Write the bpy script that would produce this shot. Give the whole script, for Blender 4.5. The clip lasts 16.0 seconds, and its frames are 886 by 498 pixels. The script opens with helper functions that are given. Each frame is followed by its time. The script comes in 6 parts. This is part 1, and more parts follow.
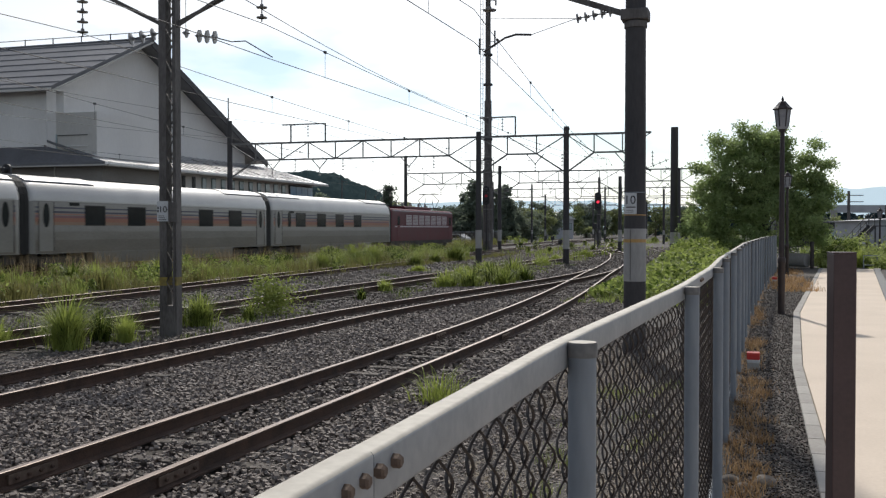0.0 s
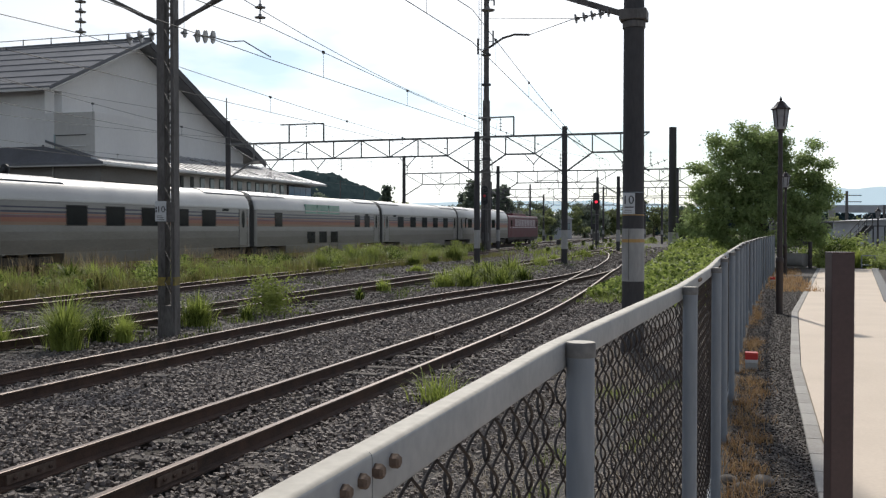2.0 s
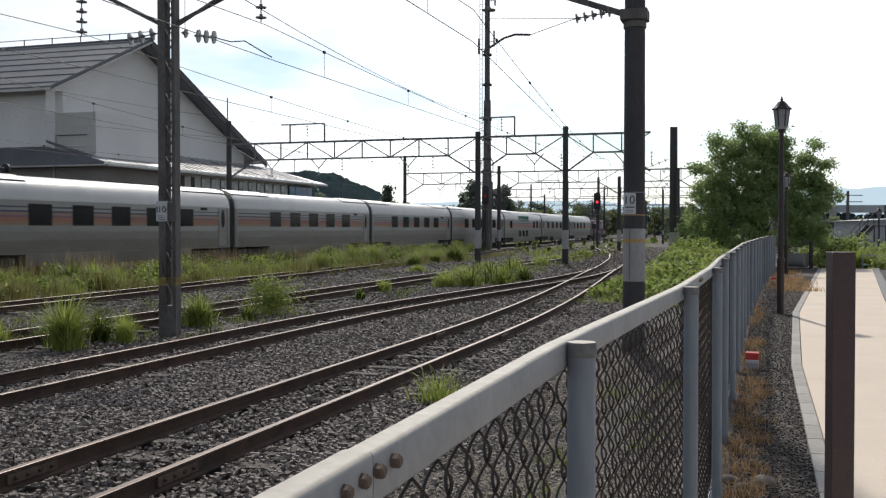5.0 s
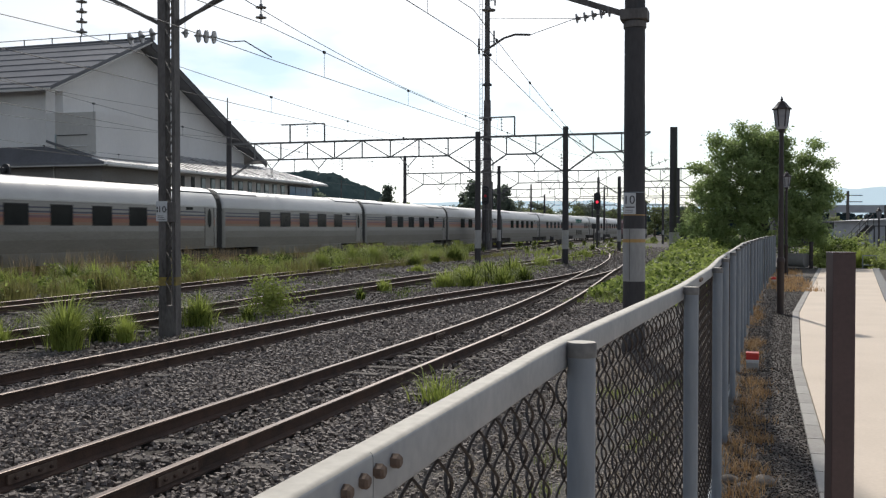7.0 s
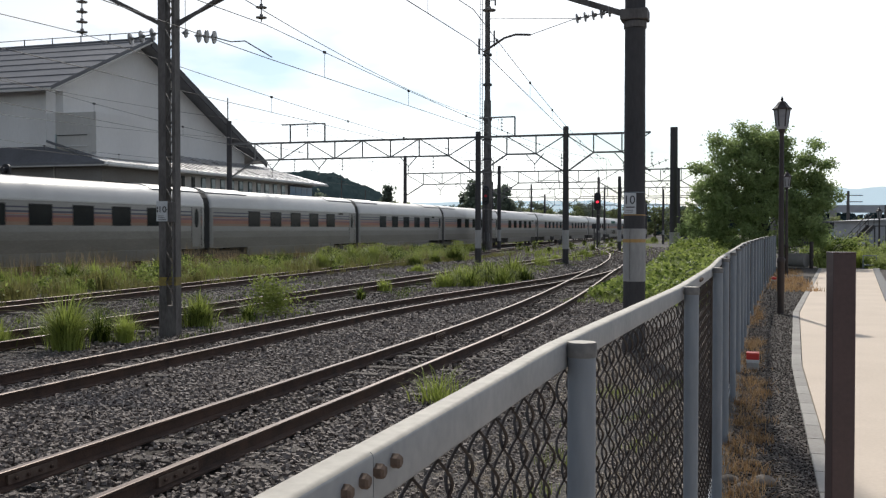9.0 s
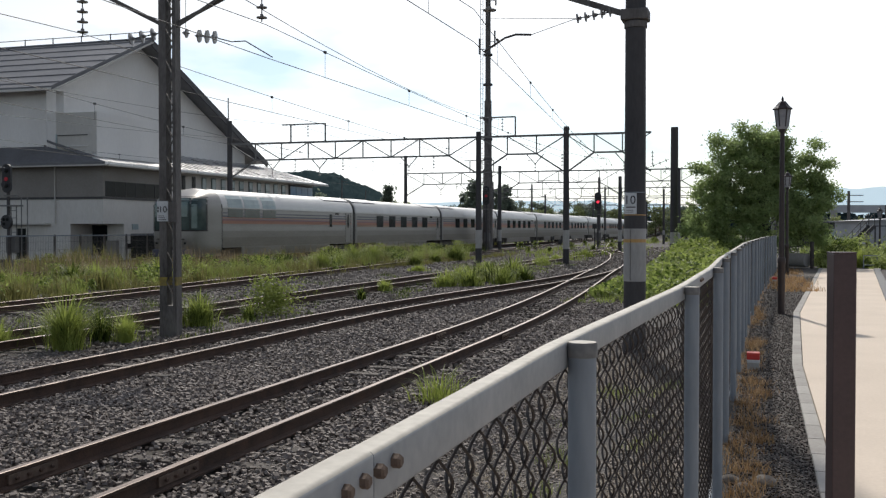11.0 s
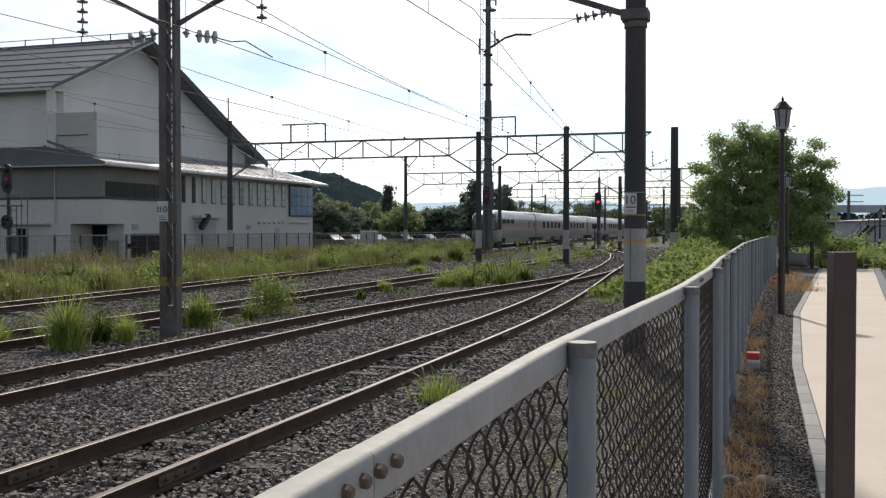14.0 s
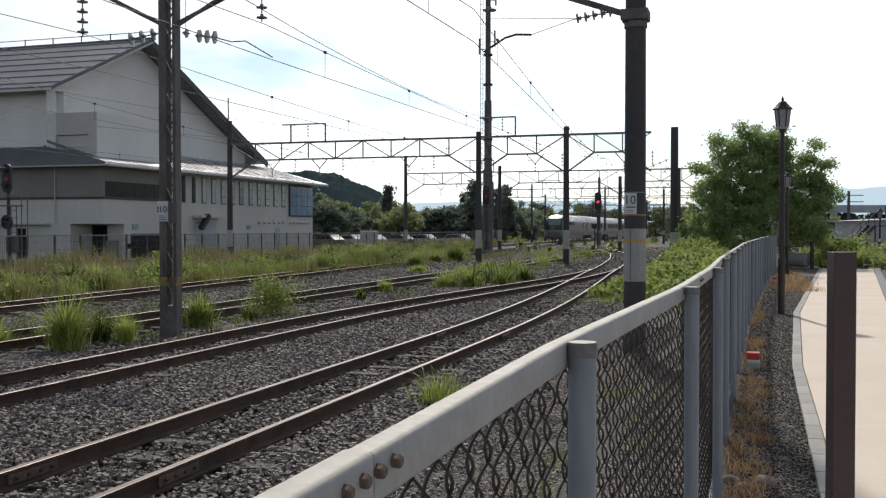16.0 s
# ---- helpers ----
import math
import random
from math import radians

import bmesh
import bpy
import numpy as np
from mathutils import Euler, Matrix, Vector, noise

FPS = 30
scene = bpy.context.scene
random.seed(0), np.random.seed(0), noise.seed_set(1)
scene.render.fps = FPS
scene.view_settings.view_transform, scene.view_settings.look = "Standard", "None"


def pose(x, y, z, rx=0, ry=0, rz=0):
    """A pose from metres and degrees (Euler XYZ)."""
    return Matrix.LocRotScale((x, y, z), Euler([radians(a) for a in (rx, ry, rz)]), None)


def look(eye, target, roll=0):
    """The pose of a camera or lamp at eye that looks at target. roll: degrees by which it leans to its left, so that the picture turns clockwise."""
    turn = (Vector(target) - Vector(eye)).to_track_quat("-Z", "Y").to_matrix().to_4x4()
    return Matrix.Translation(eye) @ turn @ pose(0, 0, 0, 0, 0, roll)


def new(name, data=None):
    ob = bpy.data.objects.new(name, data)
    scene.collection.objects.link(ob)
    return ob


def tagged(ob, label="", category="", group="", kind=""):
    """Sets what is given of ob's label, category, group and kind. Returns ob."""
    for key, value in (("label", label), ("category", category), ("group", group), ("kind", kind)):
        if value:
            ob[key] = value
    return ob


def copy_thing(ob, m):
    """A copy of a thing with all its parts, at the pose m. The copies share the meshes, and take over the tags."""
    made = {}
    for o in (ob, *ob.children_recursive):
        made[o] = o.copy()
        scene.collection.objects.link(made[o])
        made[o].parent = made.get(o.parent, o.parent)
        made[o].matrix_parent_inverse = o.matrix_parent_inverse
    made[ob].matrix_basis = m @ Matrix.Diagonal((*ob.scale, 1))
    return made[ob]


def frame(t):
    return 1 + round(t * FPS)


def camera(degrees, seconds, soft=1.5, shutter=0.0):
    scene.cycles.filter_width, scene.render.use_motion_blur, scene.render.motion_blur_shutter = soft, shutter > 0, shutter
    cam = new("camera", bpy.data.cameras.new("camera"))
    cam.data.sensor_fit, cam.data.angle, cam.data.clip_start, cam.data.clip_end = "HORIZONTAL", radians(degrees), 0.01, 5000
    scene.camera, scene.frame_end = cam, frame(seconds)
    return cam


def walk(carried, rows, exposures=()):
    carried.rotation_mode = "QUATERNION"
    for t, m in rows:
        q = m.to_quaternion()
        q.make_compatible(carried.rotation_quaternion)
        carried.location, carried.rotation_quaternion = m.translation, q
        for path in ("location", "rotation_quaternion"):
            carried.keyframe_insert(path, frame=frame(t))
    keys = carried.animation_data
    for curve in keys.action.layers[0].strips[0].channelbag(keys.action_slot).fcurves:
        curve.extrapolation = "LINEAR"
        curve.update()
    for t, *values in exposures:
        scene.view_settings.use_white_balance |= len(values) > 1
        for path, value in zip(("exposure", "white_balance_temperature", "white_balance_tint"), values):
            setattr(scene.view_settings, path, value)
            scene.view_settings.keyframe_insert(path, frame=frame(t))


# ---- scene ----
# World: y runs along the straight tracks, x across them to the camera's right, z up; plain ground at z 0, rail tops at 0.2.

# ---- camera ----
cam = camera(48.26, 16.0, soft=1.3, shutter=0.2)


def aim(turn):
    """The standing camera, turned to the right by a few hundredths of a degree."""
    return pose(0, 0, 2.05, 90 - 1.146, 0, 17.72 - turn)


walk(cam, [(0.0, aim(0.0)), (0.2, aim(0.06)), (0.5, aim(0.196)), (1.0, aim(0.19)), (1.5, aim(0.098)), (2.5, aim(0.095)),
           (3.0, aim(0.06)), (4.0, aim(0.045)), (7.0, aim(0.045)), (9.0, aim(0.03)), (11.5, aim(0.0)), (16.0, aim(0.0))])

# ---- light ----
SUN_HEIGHT, SUN_TURN = radians(43), radians(-14.5)
world = bpy.data.worlds.new("sky")
scene.world = world
world.use_nodes = True
wn, wl = world.node_tree.nodes, world.node_tree.links
wn.clear()
sky = wn.new("ShaderNodeTexSky")
sky.sky_type, sky.sun_disc = "NISHITA", False
sky.sun_elevation, sky.sun_rotation = SUN_HEIGHT, SUN_TURN
sky.dust_density, sky.air_density, sky.ozone_density = 1.2, 1.0, 1.5
veil = wn.new("ShaderNodeTexNoise")
veil.inputs["Scale"].default_value, veil.inputs["Detail"].default_value = 3.2, 6.0
spread = wn.new("ShaderNodeMapping")
spread.inputs["Scale"].default_value = (1.0, 1.0, 3.2)
coords = wn.new("ShaderNodeTexCoord")
wl.new(coords.outputs["Generated"], spread.inputs["Vector"])
wl.new(spread.outputs["Vector"], veil.inputs["Vector"])
ramp = wn.new("ShaderNodeValToRGB")
ramp.color_ramp.elements[0].position, ramp.color_ramp.elements[1].position = 0.36, 0.52
ramp.color_ramp.elements[0].color, ramp.color_ramp.elements[1].color = (0.05, 0.05, 0.05, 1), (0.85, 0.85, 0.85, 1)
wl.new(veil.outputs["Fac"], ramp.inputs["Fac"])
grey = wn.new("ShaderNodeRGBToBW")
wl.new(sky.outputs["Color"], grey.inputs["Color"])
lit = wn.new("ShaderNodeMix")
lit.data_type, lit.blend_type = "RGBA", "MULTIPLY"
lit.inputs["Factor"].default_value = 1.0
lit.inputs[7].default_value = (1.12, 1.14, 1.17, 1)
wl.new(grey.outputs["Val"], lit.inputs[6])
cloud = wn.new("ShaderNodeMix")
cloud.data_type = "RGBA"
# the veil of cloud thins towards the horizon
height = wn.new("ShaderNodeSeparateXYZ")
wl.new(coords.outputs["Generated"], height.inputs["Vector"])
thin_out = wn.new("ShaderNodeMapRange")
thin_out.inputs["From Min"].default_value, thin_out.inputs["From Max"].default_value = 0.02, 0.2
thin_out.inputs["To Min"].default_value, thin_out.inputs["To Max"].default_value = 0.75, 1.0
wl.new(height.outputs["Z"], thin_out.inputs["Value"])
share = wn.new("ShaderNodeMath")
share.operation = "MULTIPLY"
wl.new(ramp.outputs["Color"], share.inputs[0])
wl.new(thin_out.outputs["Result"], share.inputs[1])
wl.new(share.outputs[0], cloud.inputs["Factor"])
gap = wn.new("ShaderNodeMix")
gap.data_type, gap.blend_type = "RGBA", "MULTIPLY"
gap.inputs["Factor"].default_value = 1.0
gap.inputs[7].default_value = (0.68, 0.77, 0.85, 1)
wl.new(sky.outputs["Color"], gap.inputs[6])
wl.new(gap.outputs[2], cloud.inputs[6])
wl.new(lit.outputs[2], cloud.inputs[7])
back = wn.new("ShaderNodeBackground")
back.inputs["Strength"].default_value = 0.12
wl.new(cloud.outputs[2], back.inputs["Color"])
wout = wn.new("ShaderNodeOutputWorld")
wl.new(back.outputs["Background"], wout.inputs["Surface"])

sun = new("sun", bpy.data.lights.new("sun", "SUN"))
sun.data.energy, sun.data.angle, sun.data.color = 2.6, radians(1.5), (1.0, 0.94, 0.85)
sun.matrix_world = look((0, 0, 0), (-math.sin(SUN_TURN) * math.cos(SUN_HEIGHT), -math.cos(SUN_TURN) * math.cos(SUN_HEIGHT), -math.sin(SUN_HEIGHT)))
scene.view_settings.exposure = 0.2


# ---- materials ----
def surface(name, low, high, rough=0.8, metal=0.0, scale=3.0, fine=40.0, bump=0.2, depth=0.01, spread=0.0, streak=(1, 1, 1), mottled=0.35):
    """A worn surface: two colours mixed by coarse and fine noise at real size, with fine relief. spread: variation from piece to piece."""
    m = bpy.data.materials.new(name)
    m.use_nodes = True
    n, l = m.node_tree.nodes, m.node_tree.links
    shader = n["Principled BSDF"]
    geo = n.new("ShaderNodeTexCoord")
    stretch = n.new("ShaderNodeMapping")
    stretch.inputs["Scale"].default_value = streak
    l.new(geo.outputs["Object"], stretch.inputs["Vector"])
    coarse, grain = n.new("ShaderNodeTexNoise"), n.new("ShaderNodeTexNoise")
    coarse.inputs["Scale"].default_value, coarse.inputs["Detail"].default_value = scale, 5
    grain.inputs["Scale"].default_value, grain.inputs["Detail"].default_value = fine, 3
    for t in (coarse, grain):
        l.new(stretch.outputs["Vector"], t.inputs["Vector"])
    add = n.new("ShaderNodeMix")
    add.inputs["Factor"].default_value = mottled
    l.new(coarse.outputs["Fac"], add.inputs[2])
    l.new(grain.outputs["Fac"], add.inputs[3])
    value = add.outputs[0]
    if spread:
        info, isle, both = n.new("ShaderNodeObjectInfo"), n.new("ShaderNodeNewGeometry"), n.new("ShaderNodeMath")
        both.operation = "ADD"
        l.new(info.outputs["Random"], both.inputs[0])
        l.new(isle.outputs["Random Per Island"], both.inputs[1])
        wide = n.new("ShaderNodeMath")
        wide.operation = "MULTIPLY_ADD"
        wide.inputs[1].default_value, wide.inputs[2].default_value = spread, -spread * 0.8
        l.new(both.outputs[0], wide.inputs[0])
        total = n.new("ShaderNodeMath")
        total.operation = "ADD"
        l.new(wide.outputs[0], total.inputs[0])
        l.new(value, total.inputs[1])
        value = total.outputs[0]
    ramp = n.new("ShaderNodeValToRGB")
    ramp.color_ramp.elements[0].position, ramp.color_ramp.elements[1].position = 0.32, 0.68
    ramp.color_ramp.elements[0].color, ramp.color_ramp.elements[1].color = (*low, 1), (*high, 1)
    l.new(value, ramp.inputs["Fac"])
    l.new(ramp.outputs["Color"], shader.inputs["Base Color"])
    shader.inputs["Metallic"].default_value = metal
    wear = n.new("ShaderNodeMapRange")
    wear.inputs["To Min"].default_value, wear.inputs["To Max"].default_value = max(0.02, rough - 0.12), min(1, rough + 0.12)
    l.new(coarse.outputs["Fac"], wear.inputs["Value"])
    l.new(wear.outputs["Result"], shader.inputs["Roughness"])
    if bump:
        relief = n.new("ShaderNodeBump")
        relief.inputs["Strength"].default_value, relief.inputs["Distance"].default_value = bump, depth
        l.new(grain.outputs["Fac"], relief.inputs["Height"])
        l.new(relief.outputs["Normal"], shader.inputs["Normal"])
    return m


def leaf(name, low, high, spread=0.5):
    """Foliage: thin leaves that let some light through."""
    m = surface(name, low, high, 0.55, scale=0.8, fine=9, bump=0, spread=spread)
    n, l = m.node_tree.nodes, m.node_tree.links
    shader, out = n["Principled BSDF"], n["Material Output"]
    shader.inputs["Specular IOR Level"].default_value = 0.3
    thin, mix = n.new("ShaderNodeBsdfTranslucent"), n.new("ShaderNodeMixShader")
    mix.inputs["Fac"].default_value = 0.48
    l.new(shader.inputs["Base Color"].links[0].from_socket, thin.inputs["Color"])
    l.new(shader.outputs["BSDF"], mix.inputs[1])
    l.new(thin.outputs["BSDF"], mix.inputs[2])
    l.new(mix.outputs["Shader"], out.inputs["Surface"])
    return m


def glow(name, color, strength):
    m = bpy.data.materials.new(name)
    m.use_nodes = True
    b = m.node_tree.nodes["Principled BSDF"]
    b.inputs["Base Color"].default_value = (*color, 1)
    b.inputs["Emission Color"].default_value, b.inputs["Emission Strength"].default_value = (*color, 1), strength
    return m


EARTH = surface("earth", (0.022, 0.019, 0.017), (0.105, 0.092, 0.084), 0.95, scale=0.6, fine=26, bump=0.6, depth=0.03, mottled=0.5)
FIELDSTONE = surface("field_stone", (0.09, 0.075, 0.06), (0.3, 0.26, 0.22), 0.9, scale=14, fine=90, bump=0.35)
STONE = surface("ballast_stone", (0.013, 0.0095, 0.008), (0.245, 0.212, 0.19), 0.8, scale=9, fine=60, bump=0.35, spread=0.55)
tint = STONE.node_tree.nodes["Color Ramp"].color_ramp.elements.new(0.5)
tint.color = (0.08, 0.058, 0.05, 1)
RUST = surface("rusty_steel", (0.03, 0.017, 0.012), (0.115, 0.066, 0.046), 0.85, scale=4, fine=60, bump=0.3)
RAILTOP = surface("worn_rail_top", (0.1, 0.07, 0.055), (0.26, 0.205, 0.175), 0.48, 0.45, scale=2, fine=30, bump=0.05, streak=(6, 0.4, 1))
SLEEPER = surface("weathered_sleeper", (0.04, 0.034, 0.03), (0.13, 0.112, 0.098), 0.9, scale=2, fine=30, bump=0.5, spread=0.3, streak=(0.5, 6, 6))
GALV = surface("galvanised_paint", (0.25, 0.265, 0.28), (0.4, 0.405, 0.41), 0.55, 0.0, scale=5, fine=45, bump=0.08, depth=0.003)
GALVDULL = surface("dull_galvanised_paint", (0.19, 0.215, 0.245), (0.32, 0.35, 0.385), 0.6, 0.0, scale=2.5, fine=35, bump=0.12, depth=0.004, streak=(1, 1, 0.25))
WIREBROWN = surface("brown_wire", (0.014, 0.009, 0.008), (0.034, 0.022, 0.019), 0.6, scale=8, fine=60, bump=0)
BOLT = surface("rusted_bolt", (0.09, 0.06, 0.045), (0.22, 0.16, 0.125), 0.8, 0.3, scale=20, fine=90, bump=0.2)
CONCRETE = surface("concrete", (0.3, 0.29, 0.275), (0.46, 0.445, 0.42), 0.88, scale=1.2, fine=35, bump=0.25)
POLEDARK = surface("dark_painted_pole", (0.042, 0.039, 0.042), (0.085, 0.079, 0.08), 0.7, scale=2, fine=30, bump=0.1, streak=(1, 1, 0.2))
POLEWHITE = surface("grimy_white_band", (0.33, 0.32, 0.305), (0.52, 0.51, 0.49), 0.75, scale=2.5, fine=25, bump=0.1, streak=(1, 1, 0.25))
ORANGE = surface("orange_tape", (0.5, 0.3, 0.1), (0.66, 0.42, 0.17), 0.6, scale=6, fine=30, bump=0.05)
LATTICE = surface("grey_brown_steel", (0.05, 0.043, 0.04), (0.21, 0.195, 0.185), 0.75, 0.1, scale=3.5, fine=30, bump=0.15, streak=(1, 1, 0.3))
GANTRY = surface("grey_gantry_steel", (0.13, 0.128, 0.125), (0.24, 0.235, 0.23), 0.7, 0.1, scale=1, fine=20, bump=0.1)
CABLE = surface("dark_wire", (0.03, 0.03, 0.03), (0.07, 0.07, 0.07), 0.6, scale=1, fine=20, bump=0)
PORCELAIN = surface("grey_porcelain", (0.16, 0.15, 0.145), (0.3, 0.29, 0.285), 0.35, scale=5, fine=30, bump=0.05)
SIGNWHITE = surface("white_sign", (0.55, 0.56, 0.57), (0.72, 0.73, 0.74), 0.5, scale=6, fine=30, bump=0)
INK = surface("black_ink", (0.02, 0.02, 0.022), (0.045, 0.045, 0.05), 0.6, scale=6, fine=30, bump=0)
# Two plaster tones; part of the lower walls' eave shade is in the darker one.
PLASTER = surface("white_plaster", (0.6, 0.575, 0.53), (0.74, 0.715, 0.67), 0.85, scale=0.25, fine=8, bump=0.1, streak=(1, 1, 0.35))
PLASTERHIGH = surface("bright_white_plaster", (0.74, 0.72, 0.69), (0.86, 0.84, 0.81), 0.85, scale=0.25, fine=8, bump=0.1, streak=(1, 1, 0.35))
PLASTERWARM = surface("cream_plaster", (0.5, 0.48, 0.44), (0.63, 0.61, 0.57), 0.85, scale=0.25, fine=8, bump=0.1, streak=(1, 1, 0.35))
ROOFTILE = surface("dark_roof_sheet", (0.1, 0.1, 0.105), (0.18, 0.18, 0.19), 0.5, 0.2, scale=0.5, fine=6, bump=0.15, spread=0.2)
ROOFMETAL = surface("bright_metal_roof", (0.42, 0.42, 0.43), (0.6, 0.6, 0.61), 0.3, 0.6, scale=0.7, fine=7, bump=0.1, spread=0.12)
TRIM = surface("dark_fascia", (0.035, 0.035, 0.038), (0.085, 0.08, 0.08), 0.6, scale=1, fine=12, bump=0.05)
GLASSDARK = surface("dark_window_glass", (0.01, 0.012, 0.013), (0.022, 0.027, 0.028), 0.15, scale=0.6, fine=3, bump=0)
GLASSDARK.node_tree.nodes["Principled BSDF"].inputs["Specular IOR Level"].default_value = 0.12
GREENFRAME = surface("grey_green_frame", (0.07, 0.095, 0.09), (0.13, 0.16, 0.15), 0.6, scale=2, fine=20, bump=0)
GLASSBLUE = surface("blue_grey_window_glass", (0.26, 0.33, 0.34), (0.42, 0.5, 0.51), 0.08, scale=0.6, fine=3, bump=0)
GLASSBAY = surface("deep_blue_bay_glass", (0.06, 0.15, 0.27), (0.15, 0.29, 0.45), 0.1, scale=0.6, fine=3, bump=0)
GLASSBAY.node_tree.nodes["Principled BSDF"].inputs["Specular IOR Level"].default_value = 0.3
GLASSGREEN = surface("green_window_glass", (0.08, 0.25, 0.2), (0.17, 0.38, 0.31), 0.1, scale=0.8, fine=3, bump=0)
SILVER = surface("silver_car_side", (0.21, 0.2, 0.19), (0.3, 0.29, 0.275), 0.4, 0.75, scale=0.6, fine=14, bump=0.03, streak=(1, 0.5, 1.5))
# Lighter copy of the side silver; the brightness from above is in its colour.
SILVERROOF = surface("silver_roof_lit_tone", (0.46, 0.45, 0.44), (0.58, 0.57, 0.55), 0.4, 0.4, scale=0.6, fine=14, bump=0.03)
GRIME = surface("dusty_underframe", (0.045, 0.04, 0.036), (0.11, 0.1, 0.09), 0.85, scale=1.2, fine=20, bump=0.2)
SALMON = surface("salmon_band", (0.34, 0.15, 0.095), (0.42, 0.19, 0.125), 0.5, 0.1, scale=0.7, fine=14, bump=0)
TAN = surface("tan_band", (0.3, 0.19, 0.13), (0.38, 0.25, 0.18), 0.5, 0.1, scale=0.7, fine=14, bump=0)
PLUM = surface("plum_band", (0.22, 0.11, 0.12), (0.28, 0.15, 0.155), 0.5, 0.1, scale=0.7, fine=14, bump=0)
NAVY = surface("navy_line", (0.05, 0.05, 0.085), (0.08, 0.08, 0.12), 0.5, scale=1, fine=14, bump=0)
RUBBER = surface("black_rubber", (0.014, 0.014, 0.014), (0.035, 0.034, 0.033), 0.85, scale=4, fine=30, bump=0.1)
MAROON = surface("maroon_loco_paint", (0.11, 0.02, 0.03), (0.16, 0.034, 0.045), 0.45, scale=0.8, fine=16, bump=0.03)
MAROON.node_tree.nodes["Principled BSDF"].inputs["Specular IOR Level"].default_value = 0.2
PALEPINK = surface("pale_louvre", (0.55, 0.48, 0.49), (0.68, 0.61, 0.62), 0.5, scale=2, fine=30, bump=0.1)
BROWNPOST = surface("dark_brown_post_paint", (0.06, 0.036, 0.036), (0.1, 0.06, 0.058), 0.5, scale=3, fine=50, bump=0.06, depth=0.003)
PAVE = surface("cream_pavement", (0.6, 0.5, 0.4), (0.74, 0.63, 0.52), 0.85, scale=0.7, fine=30, bump=0.12)
KERB = surface("kerb_concrete", (0.27, 0.25, 0.23), (0.42, 0.4, 0.37), 0.9, scale=3, fine=40, bump=0.3, spread=0.2)
GRAVEL = surface("dark_gravel", (0.022, 0.018, 0.016), (0.13, 0.112, 0.096), 0.9, scale=7, fine=70, bump=0.8, depth=0.02, mottled=0.6)
LAMPBLACK = surface("dark_brown_lamp_paint", (0.025, 0.017, 0.016), (0.05, 0.035, 0.033), 0.5, scale=4, fine=40, bump=0.03)
FROST = surface("smoky_lantern_glass", (0.25, 0.25, 0.27), (0.38, 0.38, 0.4), 0.3, scale=4, fine=20, bump=0)
RED = surface("red_marker", (0.55, 0.03, 0.025), (0.68, 0.06, 0.045), 0.5, scale=8, fine=40, bump=0.05)
BARK = surface("bark", (0.05, 0.04, 0.03), (0.13, 0.105, 0.08), 0.9, scale=4, fine=30, bump=0.5, streak=(1, 1, 0.2))
TREELEAF = leaf("broad_leaf", (0.1, 0.14, 0.055), (0.36, 0.45, 0.19), 0.6)
# Both far leaf colours are paler and greyer: distance haze is mixed into them.
DARKLEAF = leaf("hazed_dark_leaf", (0.1, 0.13, 0.1), (0.22, 0.26, 0.19))
MIDLEAF = leaf("hazed_mid_leaf", (0.11, 0.145, 0.065), (0.3, 0.335, 0.15))
VINE = leaf("vine_leaf", (0.06, 0.1, 0.018), (0.36, 0.43, 0.12), 0.75)
TAILGLASS = surface("dark_green_tail_glass", (0.02, 0.04, 0.038), (0.05, 0.085, 0.08), 0.12, scale=1.5, fine=5, bump=0)
GRASS = leaf("green_grass_blade", (0.04, 0.065, 0.012), (0.27, 0.32, 0.085), 0.7)
HAY = leaf("yellow_green_grass_blade", (0.035, 0.042, 0.01), (0.22, 0.21, 0.075), 0.7)
PALESTRAW = leaf("pale_dead_straw", (0.16, 0.13, 0.09), (0.5, 0.43, 0.33))
CLUMP = leaf("bright_grass_blade", (0.05, 0.08, 0.013), (0.37, 0.43, 0.11), 0.75)
SHRUBLEAF = leaf("yellow_green_shrub_leaf", (0.12, 0.16, 0.04), (0.4, 0.46, 0.16), 0.6)
STRAW = leaf("brown_straw_blade", (0.14, 0.105, 0.06), (0.3, 0.24, 0.15))
DRY = leaf("dry_orange_grass_blade", (0.25, 0.14, 0.06), (0.5, 0.33, 0.17))
# Hill and far woods: the bluish haze is put into the base colour.
HILLGREEN = surface("hazed_wooded_hill", (0.026, 0.045, 0.05), (0.046, 0.068, 0.072), 0.95, scale=0.08, fine=0.5, bump=0.5, depth=1)
HILLGREEN.node_tree.nodes["Principled BSDF"].inputs["Specular IOR Level"].default_value = 0.0
FARGREY = surface("far_wall", (0.42, 0.43, 0.45), (0.55, 0.56, 0.58), 0.85, scale=0.4, fine=5, bump=0)
# Lower side tones: dust, with the dark ground's reflection put into the colour too.
DUSTSHADE = surface("dusty_shaded_lower_side", (0.16, 0.145, 0.125), (0.25, 0.228, 0.2), 0.5, 0.6, scale=0.8, fine=12, bump=0.05, streak=(1, 0.4, 1.5))
DUSTSHADEMID = surface("lightly_dusty_shaded_side", (0.185, 0.172, 0.155), (0.275, 0.26, 0.24), 0.45, 0.68, scale=0.8, fine=12, bump=0.05, streak=(1, 0.4, 1.5))
CARWHITE = surface("white_car_paint", (0.62, 0.63, 0.64), (0.74, 0.75, 0.76), 0.25, scale=1, fine=9, bump=0)
CAPGREY = surface("weathered_post_cap", (0.13, 0.125, 0.12), (0.3, 0.285, 0.27), 0.7, scale=9, fine=50, bump=0.1)
